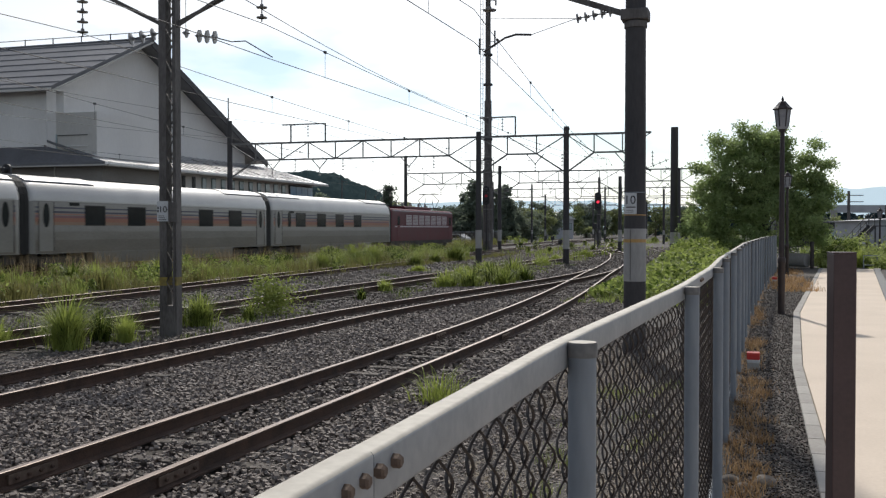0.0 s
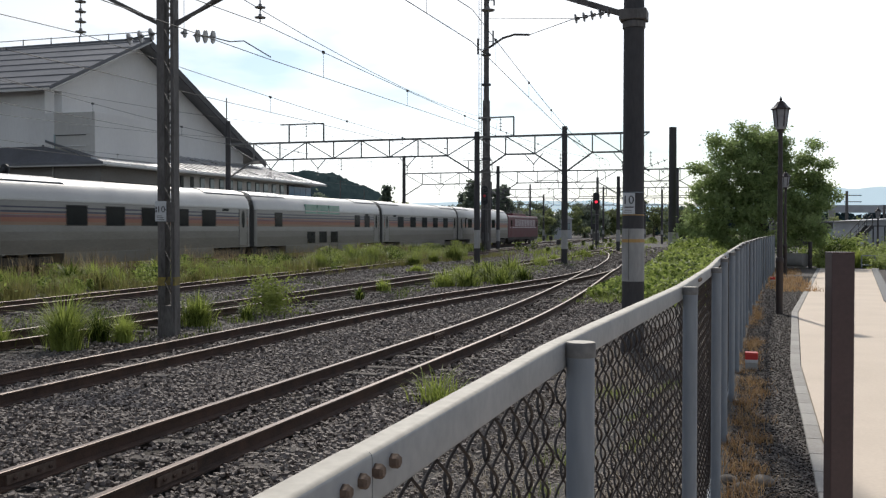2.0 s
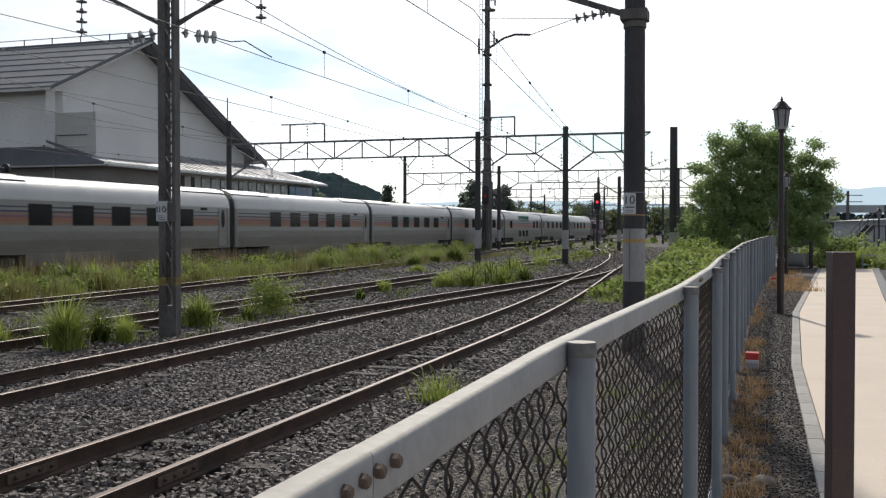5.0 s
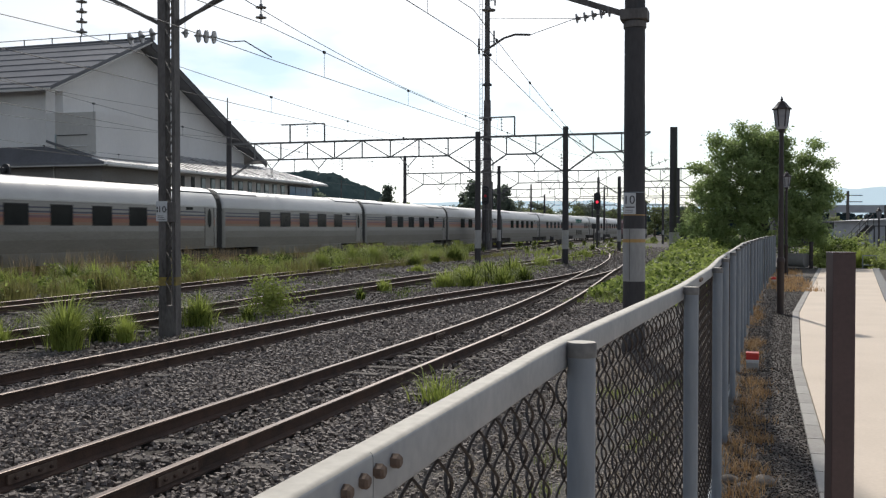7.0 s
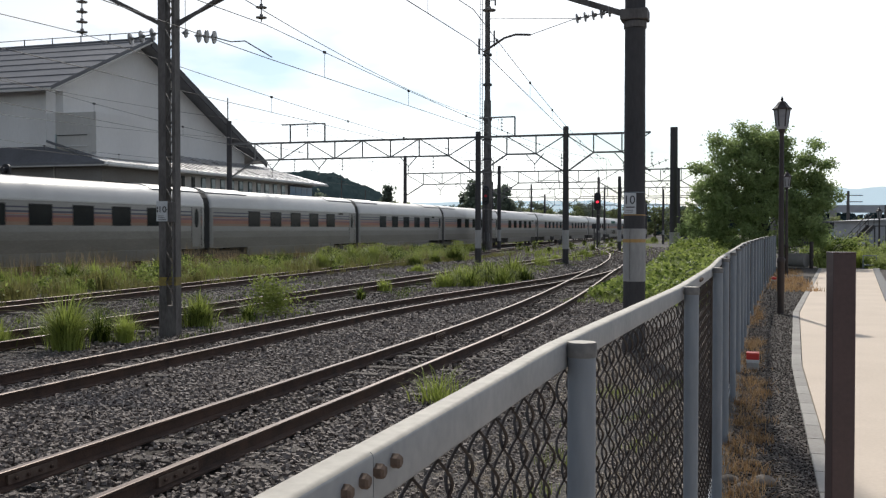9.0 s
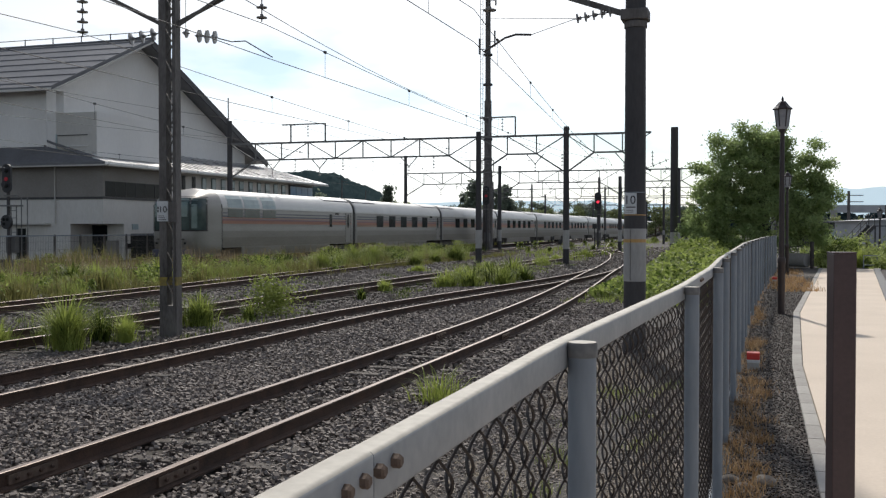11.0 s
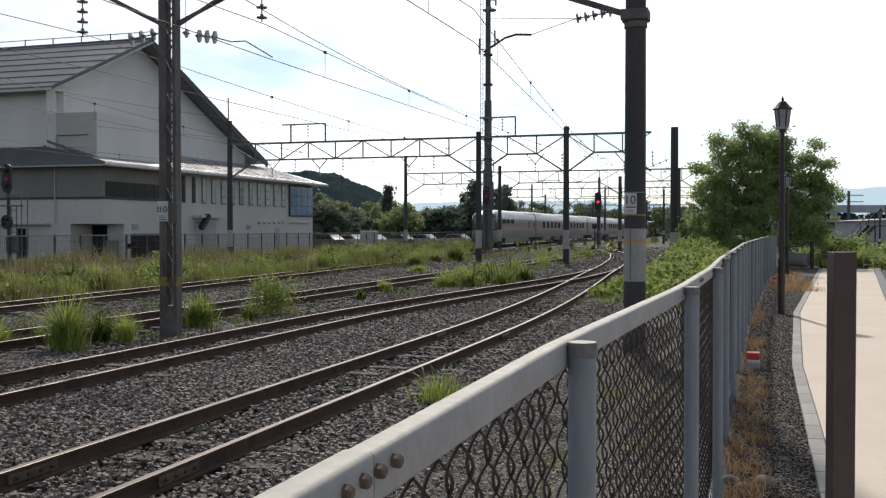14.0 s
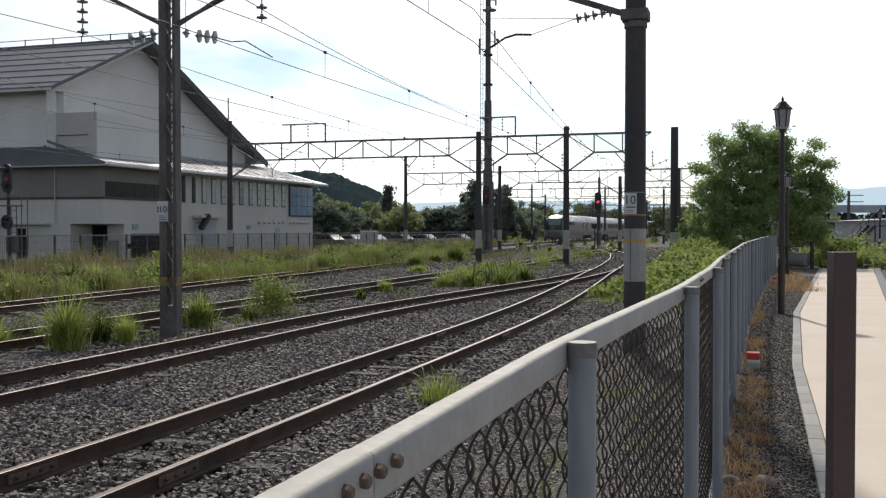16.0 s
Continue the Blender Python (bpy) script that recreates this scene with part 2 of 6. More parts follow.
# Paler tone for upward faces: dust, with the light from above also in it.
DUSTLITTOP = surface("dusty_lit_top", (0.38, 0.35, 0.3), (0.64, 0.6, 0.53), 0.7, 0.0, scale=6, fine=50, bump=0.1, depth=0.003)
REDDIM = glow("dim_red_signal_lens", (0.35, 0.01, 0.02), 0.08)
TAUPE = surface("taupe_tone", (0.24, 0.22, 0.2), (0.32, 0.3, 0.275), 0.85, scale=0.4, fine=8, bump=0.08)
YELLOWPAINT = surface("worn_yellow_paint", (0.12, 0.1, 0.05), (0.38, 0.29, 0.06), 0.8, scale=6, fine=30, bump=0.1)
TAILPALE = surface("pale_green_reflection", (0.14, 0.2, 0.19), (0.26, 0.33, 0.31), 0.15, scale=1.2, fine=5, bump=0)
HAZE = glow("hazy_distance", (0.52, 0.64, 0.7), 0.75)
REDGLOW = glow("red_signal_lens", (1.0, 0.03, 0.06), 1.6)


# ---- building blocks ----
def mesh_of(bm, name, mats):
    me = bpy.data.meshes.new(name)
    bm.to_mesh(me)
    bm.free()
    for m in mats if isinstance(mats, (list, tuple)) else (mats,):
        me.materials.append(m)
    return me


def part(name, bm, material, parent=None, label="", smooth=False):
    """Links a bmesh as one mesh object under a thing or a part."""
    ob = new(name, mesh_of(bm, name, material))
    if smooth:
        ob.data.shade_smooth()
        ob.data.set_sharp_from_angle(angle=radians(35))
    ob.parent = parent
    if label:
        tagged(ob, label)
    return ob


def thing(name, m, label, category, group="", kind=""):
    ob = new(name)
    ob.matrix_basis = m
    ob.empty_display_size = 0.2
    return tagged(ob, label, category, group, kind)


def box(x0, x1, y0, y1, z0, z1, bevel=0.0, bm=None, slot=0):
    bm = bm or bmesh.new()
    made = bmesh.ops.create_cube(bm, size=1, matrix=Matrix.Translation(((x0 + x1) / 2, (y0 + y1) / 2, (z0 + z1) / 2)) @ Matrix.Diagonal((x1 - x0, y1 - y0, z1 - z0, 1)))["verts"]
    faces = {f for v in made for f in v.link_faces}
    for f in faces:
        f.material_index = slot
    if bevel:
        bmesh.ops.bevel(bm, geom=list({e for v in made for e in v.link_edges}), offset=bevel, segments=2, affect="EDGES", profile=0.6)
    return bm


def beam(a, b, wide, high=None, bm=None, sides=4):
    """A straight bar from a to b."""
    bm = bm or bmesh.new()
    a, b = Vector(a), Vector(b)
    high = high or wide
    turn = (b - a).to_track_quat("Z", "Y").to_matrix().to_4x4()
    k = math.sqrt(2) if sides == 4 else 1
    m = Matrix.Translation((a + b) / 2) @ turn @ Matrix.Diagonal((wide / 2 * k, high / 2 * k, (b - a).length, 1))
    if sides == 4:
        m = m @ Matrix.Rotation(radians(45), 4, "Z")
    bmesh.ops.create_cone(bm, cap_ends=True, segments=sides, radius1=1, radius2=1, depth=1, matrix=m)
    return bm


def lathe(rings, sides=20, bm=None, at=(0, 0, 0), axis="Z"):
    """A turned solid: rings of (radius, height)."""
    bm = bm or bmesh.new()
    turn = {"Z": Matrix(), "X": Matrix.Rotation(radians(90), 4, "Y"), "Y": Matrix.Rotation(radians(-90), 4, "X")}[axis]
    m = Matrix.Translation(at) @ turn
    loops = [[bm.verts.new(m @ Vector((r * math.cos(a), r * math.sin(a), h))) for a in (2 * math.pi * i / sides for i in range(sides))] for r, h in rings]
    for low, up in zip(loops, loops[1:]):
        for i in range(sides):
            bm.faces.new((low[i], low[(i + 1) % sides], up[(i + 1) % sides], up[i]))
    bm.faces.new(loops[0][::-1])
    bm.faces.new(loops[-1])
    return bm


def sweep(path, profile, bm=None, closed=True, caps=True):
    """A profile of (side, up) carried along a path of points, standing upright."""
    bm = bm or bmesh.new()
    path = [Vector(p) for p in path]
    rings = []
    for i, p in enumerate(path):
        way = (path[min(i + 1, len(path) - 1)] - path[max(i - 1, 0)]).normalized()
        side = way.cross(Vector((0, 0, 1))).normalized()
        up = side.cross(way)
        rings.append([bm.verts.new(p + side * u + up * v) for u, v in profile])
    n = len(profile)
    for a, b in zip(rings, rings[1:]):
        for i in range(n if closed else n - 1):
            bm.faces.new((a[i], a[(i + 1) % n], b[(i + 1) % n], b[i]))
    if closed and caps:
        bm.faces.new(rings[0][::-1])
        bm.faces.new(rings[-1])
    bmesh.ops.recalc_face_normals(bm, faces=bm.faces)
    return bm


def prism(outline, y0, y1, axis="Y", bm=None):
    """An outline of (u, v) pushed along one axis; for Y u is x and v is z, for X u is y and v is z, for Z u is x and v is y."""
    bm = bm or bmesh.new()
    spot = {"Y": lambda u, v, d: (u, d, v), "X": lambda u, v, d: (d, u, v), "Z": lambda u, v, d: (u, v, d)}[axis]
    a = [bm.verts.new(spot(u, v, y0)) for u, v in outline]
    b = [bm.verts.new(spot(u, v, y1)) for u, v in outline]
    n = len(outline)
    faces = [bm.faces.new((a[i], a[(i + 1) % n], b[(i + 1) % n], b[i])) for i in range(n)]
    faces += [bm.faces.new(a[::-1]), bm.faces.new(b)]
    bmesh.ops.recalc_face_normals(bm, faces=faces)
    return bm


def stuff_mesh(name, verts, faces, material, label, category, parent=None):
    me = bpy.data.meshes.new(name)
    me.from_pydata(verts.tolist() if hasattr(verts, "tolist") else verts, [], faces.tolist() if hasattr(faces, "tolist") else faces)
    me.materials.append(material)
    ob = new(name, me)
    ob.parent = parent
    if category:
        tagged(ob, label, category, kind="stuff")
    elif label:
        tagged(ob, label)
    return ob


def blades(spots, heights, rng, width=0.012, lean=0.35, wild=0.3, turn=None):
    """Grass blades as bent, tapering strips: vertices and faces."""
    n = len(spots)
    turn = rng.uniform(0, 2 * math.pi, n) if turn is None else turn
    out = np.stack([np.cos(turn), np.sin(turn)], 1)
    side = np.stack([-out[:, 1], out[:, 0]], 1)
    h = heights * rng.uniform(0.55, 1.15, n)
    bend = h * rng.uniform(0.05, lean + wild * rng.random(n), n)
    w = width * rng.uniform(0.6, 1.4, n)
    rows = []
    for k, (up, over, wide) in enumerate(((0, 0, 1), (0.45, 0.16, 0.95), (0.8, 0.5, 0.6), (1.0, 1.0, 0.0))):
        mid = spots[:, :2] + out * (bend * over)[:, None]
        z = spots[:, 2] + h * up * (1 - 0.18 * over * (bend / h))
        if wide:
            for s in (-1, 1):
                rows.append(np.column_stack([mid + side * (s * w * wide / 2)[:, None], z]))
        else:
            rows.append(np.column_stack([mid, z]))
    verts = np.stack(rows, 1).reshape(-1, 3)
    base = np.arange(n) * 7
    faces = [tuple(q) for q in np.concatenate([np.stack([base, base + 1, base + 3, base + 2], 1), np.stack([base + 2, base + 3, base + 5, base + 4], 1)]).tolist()]
    faces += [tuple(q) for q in np.stack([base + 4, base + 5, base + 6], 1).tolist()]
    return verts, faces


def leaves(centres, size, rng, up=0.3):
    """Small folded leaves at the centres."""
    n = len(centres)
    normal = rng.normal(size=(n, 3))
    normal[:, 2] += up
    normal /= np.linalg.norm(normal, axis=1)[:, None]
    any_way = rng.normal(size=(n, 3))
    u = np.cross(normal, any_way)
    u /= np.linalg.norm(u, axis=1)[:, None]
    v = np.cross(normal, u)
    s = size * rng.uniform(0.6, 1.4, n)[:, None]
    verts = np.stack([centres - u * s, centres - v * s * 0.5 + normal * s * 0.12, centres + u * s, centres + v * s * 0.5 + normal * s * 0.12], 1).reshape(-1, 3)
    b = np.arange(n) * 4
    faces = np.stack([b, b + 1, b + 2, b + 3], 1)
    return verts, faces


def lettering(text, size, m, material, parent):
    """Raised letters of the built-in font as a mesh part."""
    curve = bpy.data.curves.new("lettering", "FONT")
    curve.body, curve.size, curve.extrude, curve.align_x, curve.align_y, curve.resolution_u = text, size, 0.002, "CENTER", "CENTER", 3
    carrier = bpy.data.objects.new("lettering", curve)
    me = bpy.data.meshes.new_from_object(carrier)
    bpy.data.objects.remove(carrier)
    me.materials.append(material)
    ob = new("lettering", me)
    ob.parent, ob.matrix_basis = parent, m
    return ob


# ---- ground ----
def ground_height(x, y):
    """Flat yard with a low bank that carries the fence and the path."""
    bank = min(1, max(0, (x + 1.5) / 0.9)) if y > -20 else 0
    rough = noise.noise((x * 0.35, y * 0.35, 0)) * 0.04 + noise.noise((x * 1.7, y * 1.7, 3)) * 0.025
    near = 1 if abs(x) < 45 and abs(y) < 130 else 0
    return 0.22 * bank * bank * (3 - 2 * bank) + rough * near - 0.01


def make_ground():
    xs = [-3000, -800, -200, -90, -60] + [-45 + 1.5 * i for i in range(20)] + [-14 + 0.4 * i for i in range(46)] + [5, 7, 10, 15, 25, 45, 90, 300, 3000]
    ys = [-3000, -500, -100, -40, -15] + [-5 + 0.5 * i for i in range(100)] + [46 + 2 * i for i in range(42)] + [135, 160, 200, 300, 600, 1200, 3000]
    verts = [(x, y, ground_height(x, y)) for y in ys for x in xs]
    n = len(xs)
    faces = [(j * n + i, j * n + i + 1, (j + 1) * n + i + 1, (j + 1) * n + i) for j in range(len(ys) - 1) for i in range(n - 1)]
    me = bpy.data.meshes.new("ground")
    me.from_pydata(verts, [], faces)
    me.materials.append(EARTH)
    ob = tagged(new("ground", me), "brown-grey bare earth of a railway yard", "ground", kind="structure")
    me.shade_smooth()


make_ground()


# ---- tracks ----
def smooth_line(knots, step=0.5, y0=None, y1=None):
    ky, kx = [k[1] for k in knots], [k[0] for k in knots]
    ys = np.arange(ky[0] if y0 is None else y0, (ky[-1] if y1 is None else y1) + 0.01, step)
    wide = max(1, int(6 / step))
    padded = np.interp(np.concatenate([ys[0] - step * np.arange(wide, 0, -1), ys, ys[-1] + step * np.arange(1, wide + 1)]), ky, kx)
    kernel = np.hanning(2 * wide + 3)[1:-1]
    return np.column_stack([np.convolve(padded, kernel / kernel.sum(), "same")[wide:-wide], ys])


RAIL = [(-0.0625, -0.15), (0.0625, -0.15), (0.0625, -0.135), (0.012, -0.115), (0.012, -0.04), (0.0325, -0.028), (0.0325, -0.004), (0.026, 0), (-0.026, 0),
        (-0.0325, -0.004), (-0.0325, -0.028), (-0.012, -0.04), (-0.012, -0.115), (-0.0625, -0.135)]


def rail(line, offset, parent, z=0.2):
    way = np.gradient(line, axis=0)
    way /= np.linalg.norm(way, axis=1)[:, None]
    across = np.column_stack([way[:, 1], -way[:, 0]])
    spots = line + across * offset
    bm = sweep([(x, y, z) for x, y in spots], RAIL)
    for f in bm.faces:
        f.normal_update()
        if f.normal.z > 0.8 and f.calc_center_median().z > z - 0.006:
            f.material_index = 1
    return part("rail", bm, [RUST, RAILTOP], parent)


def sleeper_mesh():
    bm = box(-1.05, 1.05, -0.1, 0.1, 0, 0.14, 0.012)
    rng = random.Random(4)
    for v in bm.verts:
        v.co.z += rng.uniform(-0.008, 0.008)
        v.co.y += rng.uniform(-0.008, 0.008)
    return mesh_of(bm, "sleeper", SLEEPER)


SLEEPER_MESH = sleeper_mesh()


def track(name, knots, sleepers=None, step=0.5, label="rusty railway track on grey ballast"):
    t = thing(name, Matrix(), label, "railway track", kind="structure")
    line = smooth_line(knots, step)
    for side in (-0.5665, 0.5665):
        rail(line, side, t)
    if sleepers:
        rng = random.Random(len(name) + int(knots[0][0] * 10))
        y = sleepers[0]
        while y < sleepers[1]:
            x = float(np.interp(y, line[:, 1], line[:, 0]))
            s = new("sleeper", SLEEPER_MESH)
            s.parent = t
            s.matrix_basis = pose(x + rng.uniform(-0.04, 0.04), y, -0.1 + rng.uniform(-0.03, 0.014), 0, rng.uniform(-0.6, 0.6), rng.uniform(-1.5, 1.5))
            y += 0.66 * rng.uniform(0.92, 1.08)
    return t


T1 = [(-4.93, -6), (-4.93, 19), (-5.25, 26), (-5.85, 34), (-6.55, 42), (-7.1, 50), (-8.3, 62), (-10.2, 76), (-15.3, 100), (-20.0, 135), (-23, 200)]
T2 = [(-8.67, -6), (-8.67, 21), (-7.95, 28.5), (-7.05, 36), (-6.75, 43), (-6.95, 48)]
T3 = [(-12.45, -10), (-12.45, 60), (-12.8, 90), (-14.5, 110)]
T4 = [(-17.6, -10), (-17.75, 22), (-18.9, 40), (-21.7, 76), (-25.0, 130), (-27.5, 170)]
track("track_1", T1, (3.5, 44))
track("track_2", T2, (7, 42))
track("track_3", T3, (10, 45))
track("track_4", T4, (14, 50))
track("track_5", [(-29.16, -230), (-29.16, 430)], None, 10.0, "main line railway track behind tall weeds")


def ballast():
    rng = np.random.default_rng(7)
    spots = []
    lines = [smooth_line(k) for k in (T1, T2)]
    for y0, y1, per in ((3.5, 13, 520), (13, 22, 320), (22, 34, 140), (34, 48, 55)):
        x0, x1 = -10.6, -0.45
        n = int((x1 - x0) * (y1 - y0) * per)
        p = np.column_stack([rng.uniform(x0, x1, n), rng.uniform(y0, y1, n)])
        keep = np.ones(n, bool)
        fade = np.clip((p[:, 0] + 10.9) / 1.2, 0.08, 1) * np.clip((-2.3 - p[:, 0]) / 1.3, 0.0, 1)
        keep &= rng.random(n) < fade
        for line in lines:
            away = np.abs(p[:, 0] - np.interp(p[:, 1], line[:, 1], line[:, 0]))
            keep &= np.abs(away - 0.5665) > 0.075
            keep &= ~((away < 0.5) & (rng.random(n) < 0.4))
        spots.append(p[keep])
    p = np.concatenate(spots)
    n = len(p)
    size = rng.uniform(0.008, 0.0225, n) * np.interp(p[:, 1], [8, 30, 48], [1, 1.4, 2.0])
    corner = np.array([(-1, -1, -1), (1, -1, -1), (1, 1, -1), (-1, 1, -1), (-1, -1, 1), (1, -1, 1), (1, 1, 1), (-1, 1, 1)], float)
    v = corner[None] * rng.uniform(0.45, 1.15, (n, 8, 3)) * size[:, None, None] * np.array([1.15, 1.15, 0.8])
    a = rng.uniform(0, 6.28, n)
    tilt = rng.normal(0, 0.5, n)
    ca, sa, ct, st = np.cos(a), np.sin(a), np.cos(tilt), np.sin(tilt)
    y2, z2 = v[:, :, 1] * ct[:, None] - v[:, :, 2] * st[:, None], v[:, :, 1] * st[:, None] + v[:, :, 2] * ct[:, None]
    x3, y3 = v[:, :, 0] * ca[:, None] - y2 * sa[:, None], v[:, :, 0] * sa[:, None] + y2 * ca[:, None]
    bank = np.clip((p[:, 0] + 1.5) / 0.9, 0, 1)
    bank = 0.22 * bank * bank * (3 - 2 * bank)
    rise = bank + 0.045 * np.exp(-((p[:, 0] + 4.9) / 1.5) ** 2) + 0.045 * np.exp(-((p[:, 0] + 8.3) / 1.5) ** 2)
    verts = np.stack([x3 + p[:, :1], y3 + p[:, 1:], z2 + (size * 0.45 + bank + (rise - bank) * rng.uniform(0.3, 1, n) + 0.008)[:, None]], 2).reshape(-1, 3)
    quad = np.array([(0, 3, 2, 1), (4, 5, 6, 7), (0, 1, 5, 4), (1, 2, 6, 5), (2, 3, 7, 6), (3, 0, 4, 7)])
    faces = (np.arange(n)[:, None, None] * 8 + quad[None]).reshape(-1, 4)
    stuff_mesh("ballast", verts, faces, STONE, "loose crushed grey stone ballast between the rails", "ballast")


ballast()


# ---- path and kerb ----
KERBLINE = [(0.40, -4), (0.40, 7.1), (0.42, 13.7), (0.71, 22.4), (2.62, 48.1)]


def path():
    outline = [(x + 0.14, y) for x, y in KERBLINE] + [(4.9, 48.1), (4.72, 46.2), (3.0, 26.6), (2.7, 18), (2.7, -4)]
    bm = prism(outline, 0.05, 0.27, "Z")
    slab = part("pavement", bm, PAVE)
    tagged(slab, "cream-coloured smooth paved footpath", "pavement", kind="structure")
    kerb = thing("kerb", Matrix(), "row of weathered concrete kerb stones", "kerb", kind="structure")
    stone = mesh_of(box(-0.065, 0.065, -0.295, 0.295, 0, 0.31, 0.012), "kerb_stone", KERB)
    for (xa, ya), (xb, yb) in zip(KERBLINE, KERBLINE[1:]):
        run = math.hypot(xb - xa, yb - ya)
        count = round(run / 0.6)
        turn = -math.degrees(math.atan2(xb - xa, yb - ya))
        for i in range(count):
            k = (i + 0.5) / count
            s = new("kerb_stone", stone)
            s.parent = kerb
            s.matrix_basis = pose(xa + (xb - xa) * k + 0.065, ya + (yb - ya) * k, -0.03, 0, random.uniform(-0.5, 0.5), turn)
    # gravel strip between the fence and the kerb
    strip = [(x, y) for x, y in KERBLINE] + [(1.9, 48.1), (0.1, 30), (-0.25, 18), (-0.35, 8), (-0.4, -4)]
    bed = part("gravel_strip", prism(strip, 0.05, 0.252, "Z"), GRAVEL)
    tagged(bed, "dark gravel strip along the fence", "gravel", kind="structure")
    dark = part("flower_bed_edge", prism([(4.9, 48.1), (4.72, 46.2), (3.0, 26.6), (2.7, 18), (2.7, -4), (2.95, -4), (2.95, 18), (3.25, 26.6), (4.97, 46.2), (5.2, 48.1)], 0.0, 0.3, "Z"), TRIM)
    tagged(dark, "dark stone edging of the path", "edging", kind="structure")


path()


# ---- fence ----
FENCE_Y = [2.11 + 2.16 * k for k in range(-3, 20)]


def fence_x(y):
    return float(np.interp(y, [-6, 2.11, 4.3, 6.5, 8.6, 18.4, 29.6, 45], [-0.37, -0.36, -0.265, -0.24, -0.26, -0.2, 0.1, 0.75]))


def chain_link(length, high, pitch=0.104, wire=0.003, step=0.0622):
    """Woven zigzag wires of one panel, along y, foot at z 0; rising and falling legs lie on either face."""
    verts, faces = [], []
    half = pitch / 2
    count, rows = int(length / half), int(high / step)
    for i in range(count):
        y = i * half
        path = [(y + (half + 0.0015 if (j + i) % 2 else -0.0015), j * step) for j in range(rows + 1)]
        smooth = []
        for j, (a, b) in enumerate(zip(path, path[1:])):
            side = 0.011 if (j + i) % 2 else -0.011
            for k in (0.0, 0.14, 0.32, 0.5, 0.68, 0.86):
                e = 0.6 * k + 0.4 * k * k * (3 - 2 * k)
                smooth.append((side * math.sin(math.pi * k), a[0] + (b[0] - a[0]) * e, a[1] + (b[1] - a[1]) * k))
        smooth.append((0.0, *path[-1]))
        start = len(verts)
        for k, (x, yy, z) in enumerate(smooth):
            before, after = smooth[max(k - 1, 0)], smooth[min(k + 1, len(smooth) - 1)]
            run = math.hypot(after[1] - before[1], after[2] - before[2]) or 1
            sy, sz = wire * (after[2] - before[2]) / run, -wire * (after[1] - before[1]) / run
            verts += [(x - wire, yy, z), (x, yy - sy, z - sz), (x + wire, yy, z), (x, yy + sy, z + sz)]
        for j in range(len(smooth) - 1):
            for s in range(4):
                a, b = start + j * 4 + s, start + j * 4 + (s + 1) % 4
                faces.append((a, b, b + 4, a + 4))
    me = bpy.data.meshes.new("chain_link")
    me.from_pydata(verts, [], faces)
    me.materials.append(WIREBROWN)
    return me


def fence():
    f = thing("fence", Matrix(), "grey steel fence with brown chain-link mesh beside the track", "fence")
    bm = lathe([(0.0303, 0), (0.0303, 1.55)], 24)
    post = part("post", bm, GALVDULL, smooth=True)
    post_mesh = post.data
    bpy.data.objects.remove(post)
    cap_bm = lathe([(0.0328, 1.536), (0.0328, 1.564), (0.0305, 1.568), (0.004, 1.57)], 24)
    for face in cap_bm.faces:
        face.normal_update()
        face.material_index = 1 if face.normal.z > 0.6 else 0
    cap_mesh = mesh_of(cap_bm, "cap", [CAPGREY, DUSTLITTOP])
    cap_mesh.shade_smooth()
    cap_mesh.set_sharp_from_angle(angle=radians(35))
    panel = chain_link(2.1, 1.44)
    far_panel = chain_link(2.1, 1.44, 0.104, 0.0029, 0.0622)
    for i, y in enumerate(FENCE_Y):
        x = fence_x(y)
        p = new("post", post_mesh)
        p.parent, p.location = f, (x, y, 0.24)
        c = new("cap", cap_mesh)
        c.parent = p
        if i + 1 < len(FENCE_Y):
            x2 = fence_x(FENCE_Y[i + 1])
            net = new("chain_link_mesh", panel if y < 9 else far_panel)
            net.parent = f
            net.matrix_basis = pose(x - 0.055, y + 0.03, 0.305, 0, 0, -math.degrees(math.atan2(x2 - x, 2.16)))
            low = part("bottom_rail", beam((x - 0.05, y, 0.31), (x2 - 0.05, y + 2.16, 0.31), 0.03, sides=10), GALVDULL, f)
    w, h = 0.018, 0.0305
    r = 0.007
    prof = []
    for cx, cy, a0 in ((w - r, h - r, 0), (-w + r, h - r, 90), (-w + r, -h + r, 180), (w - r, -h + r, 270)):
        prof += [(cx + r * math.cos(radians(a0 + k * 30)), cy + r * math.sin(radians(a0 + k * 30))) for k in range(4)]
    joints = [0.985 + 4.32 * k for k in range(9)]
    ys = [-4.3] + joints
    for a, b in zip(ys, ys[1:]):
        pts = [(fence_x(y) - 0.05, y, 1.78) for y in np.arange(a + 0.003, b, 0.35)] + [(fence_x(b) - 0.05, b - 0.003, 1.78)]
        bm = sweep(pts, [(u * 1.08, v * 1.06) for u, v in prof] if a < 0 else prof)
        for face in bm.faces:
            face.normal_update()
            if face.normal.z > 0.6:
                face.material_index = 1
        part("top_rail", bm, [GALV, DUSTLITTOP], f, smooth=True)
    # bolts of the inner sleeves at the joints
    for y in joints[:4]:
        for dy in (-0.081, -0.035, 0.01, 0.06):
            x = fence_x(y + dy) - 0.032
            hexa = lathe([(0.0085, 0), (0.0085, 0.009), (0.006, 0.012)], 6, axis="X")
            b = part("bolt", hexa, BOLT, f, "rusty hexagon bolt")
            b.location = (x - 0.001, y + dy, 1.788)
    return f


fence()


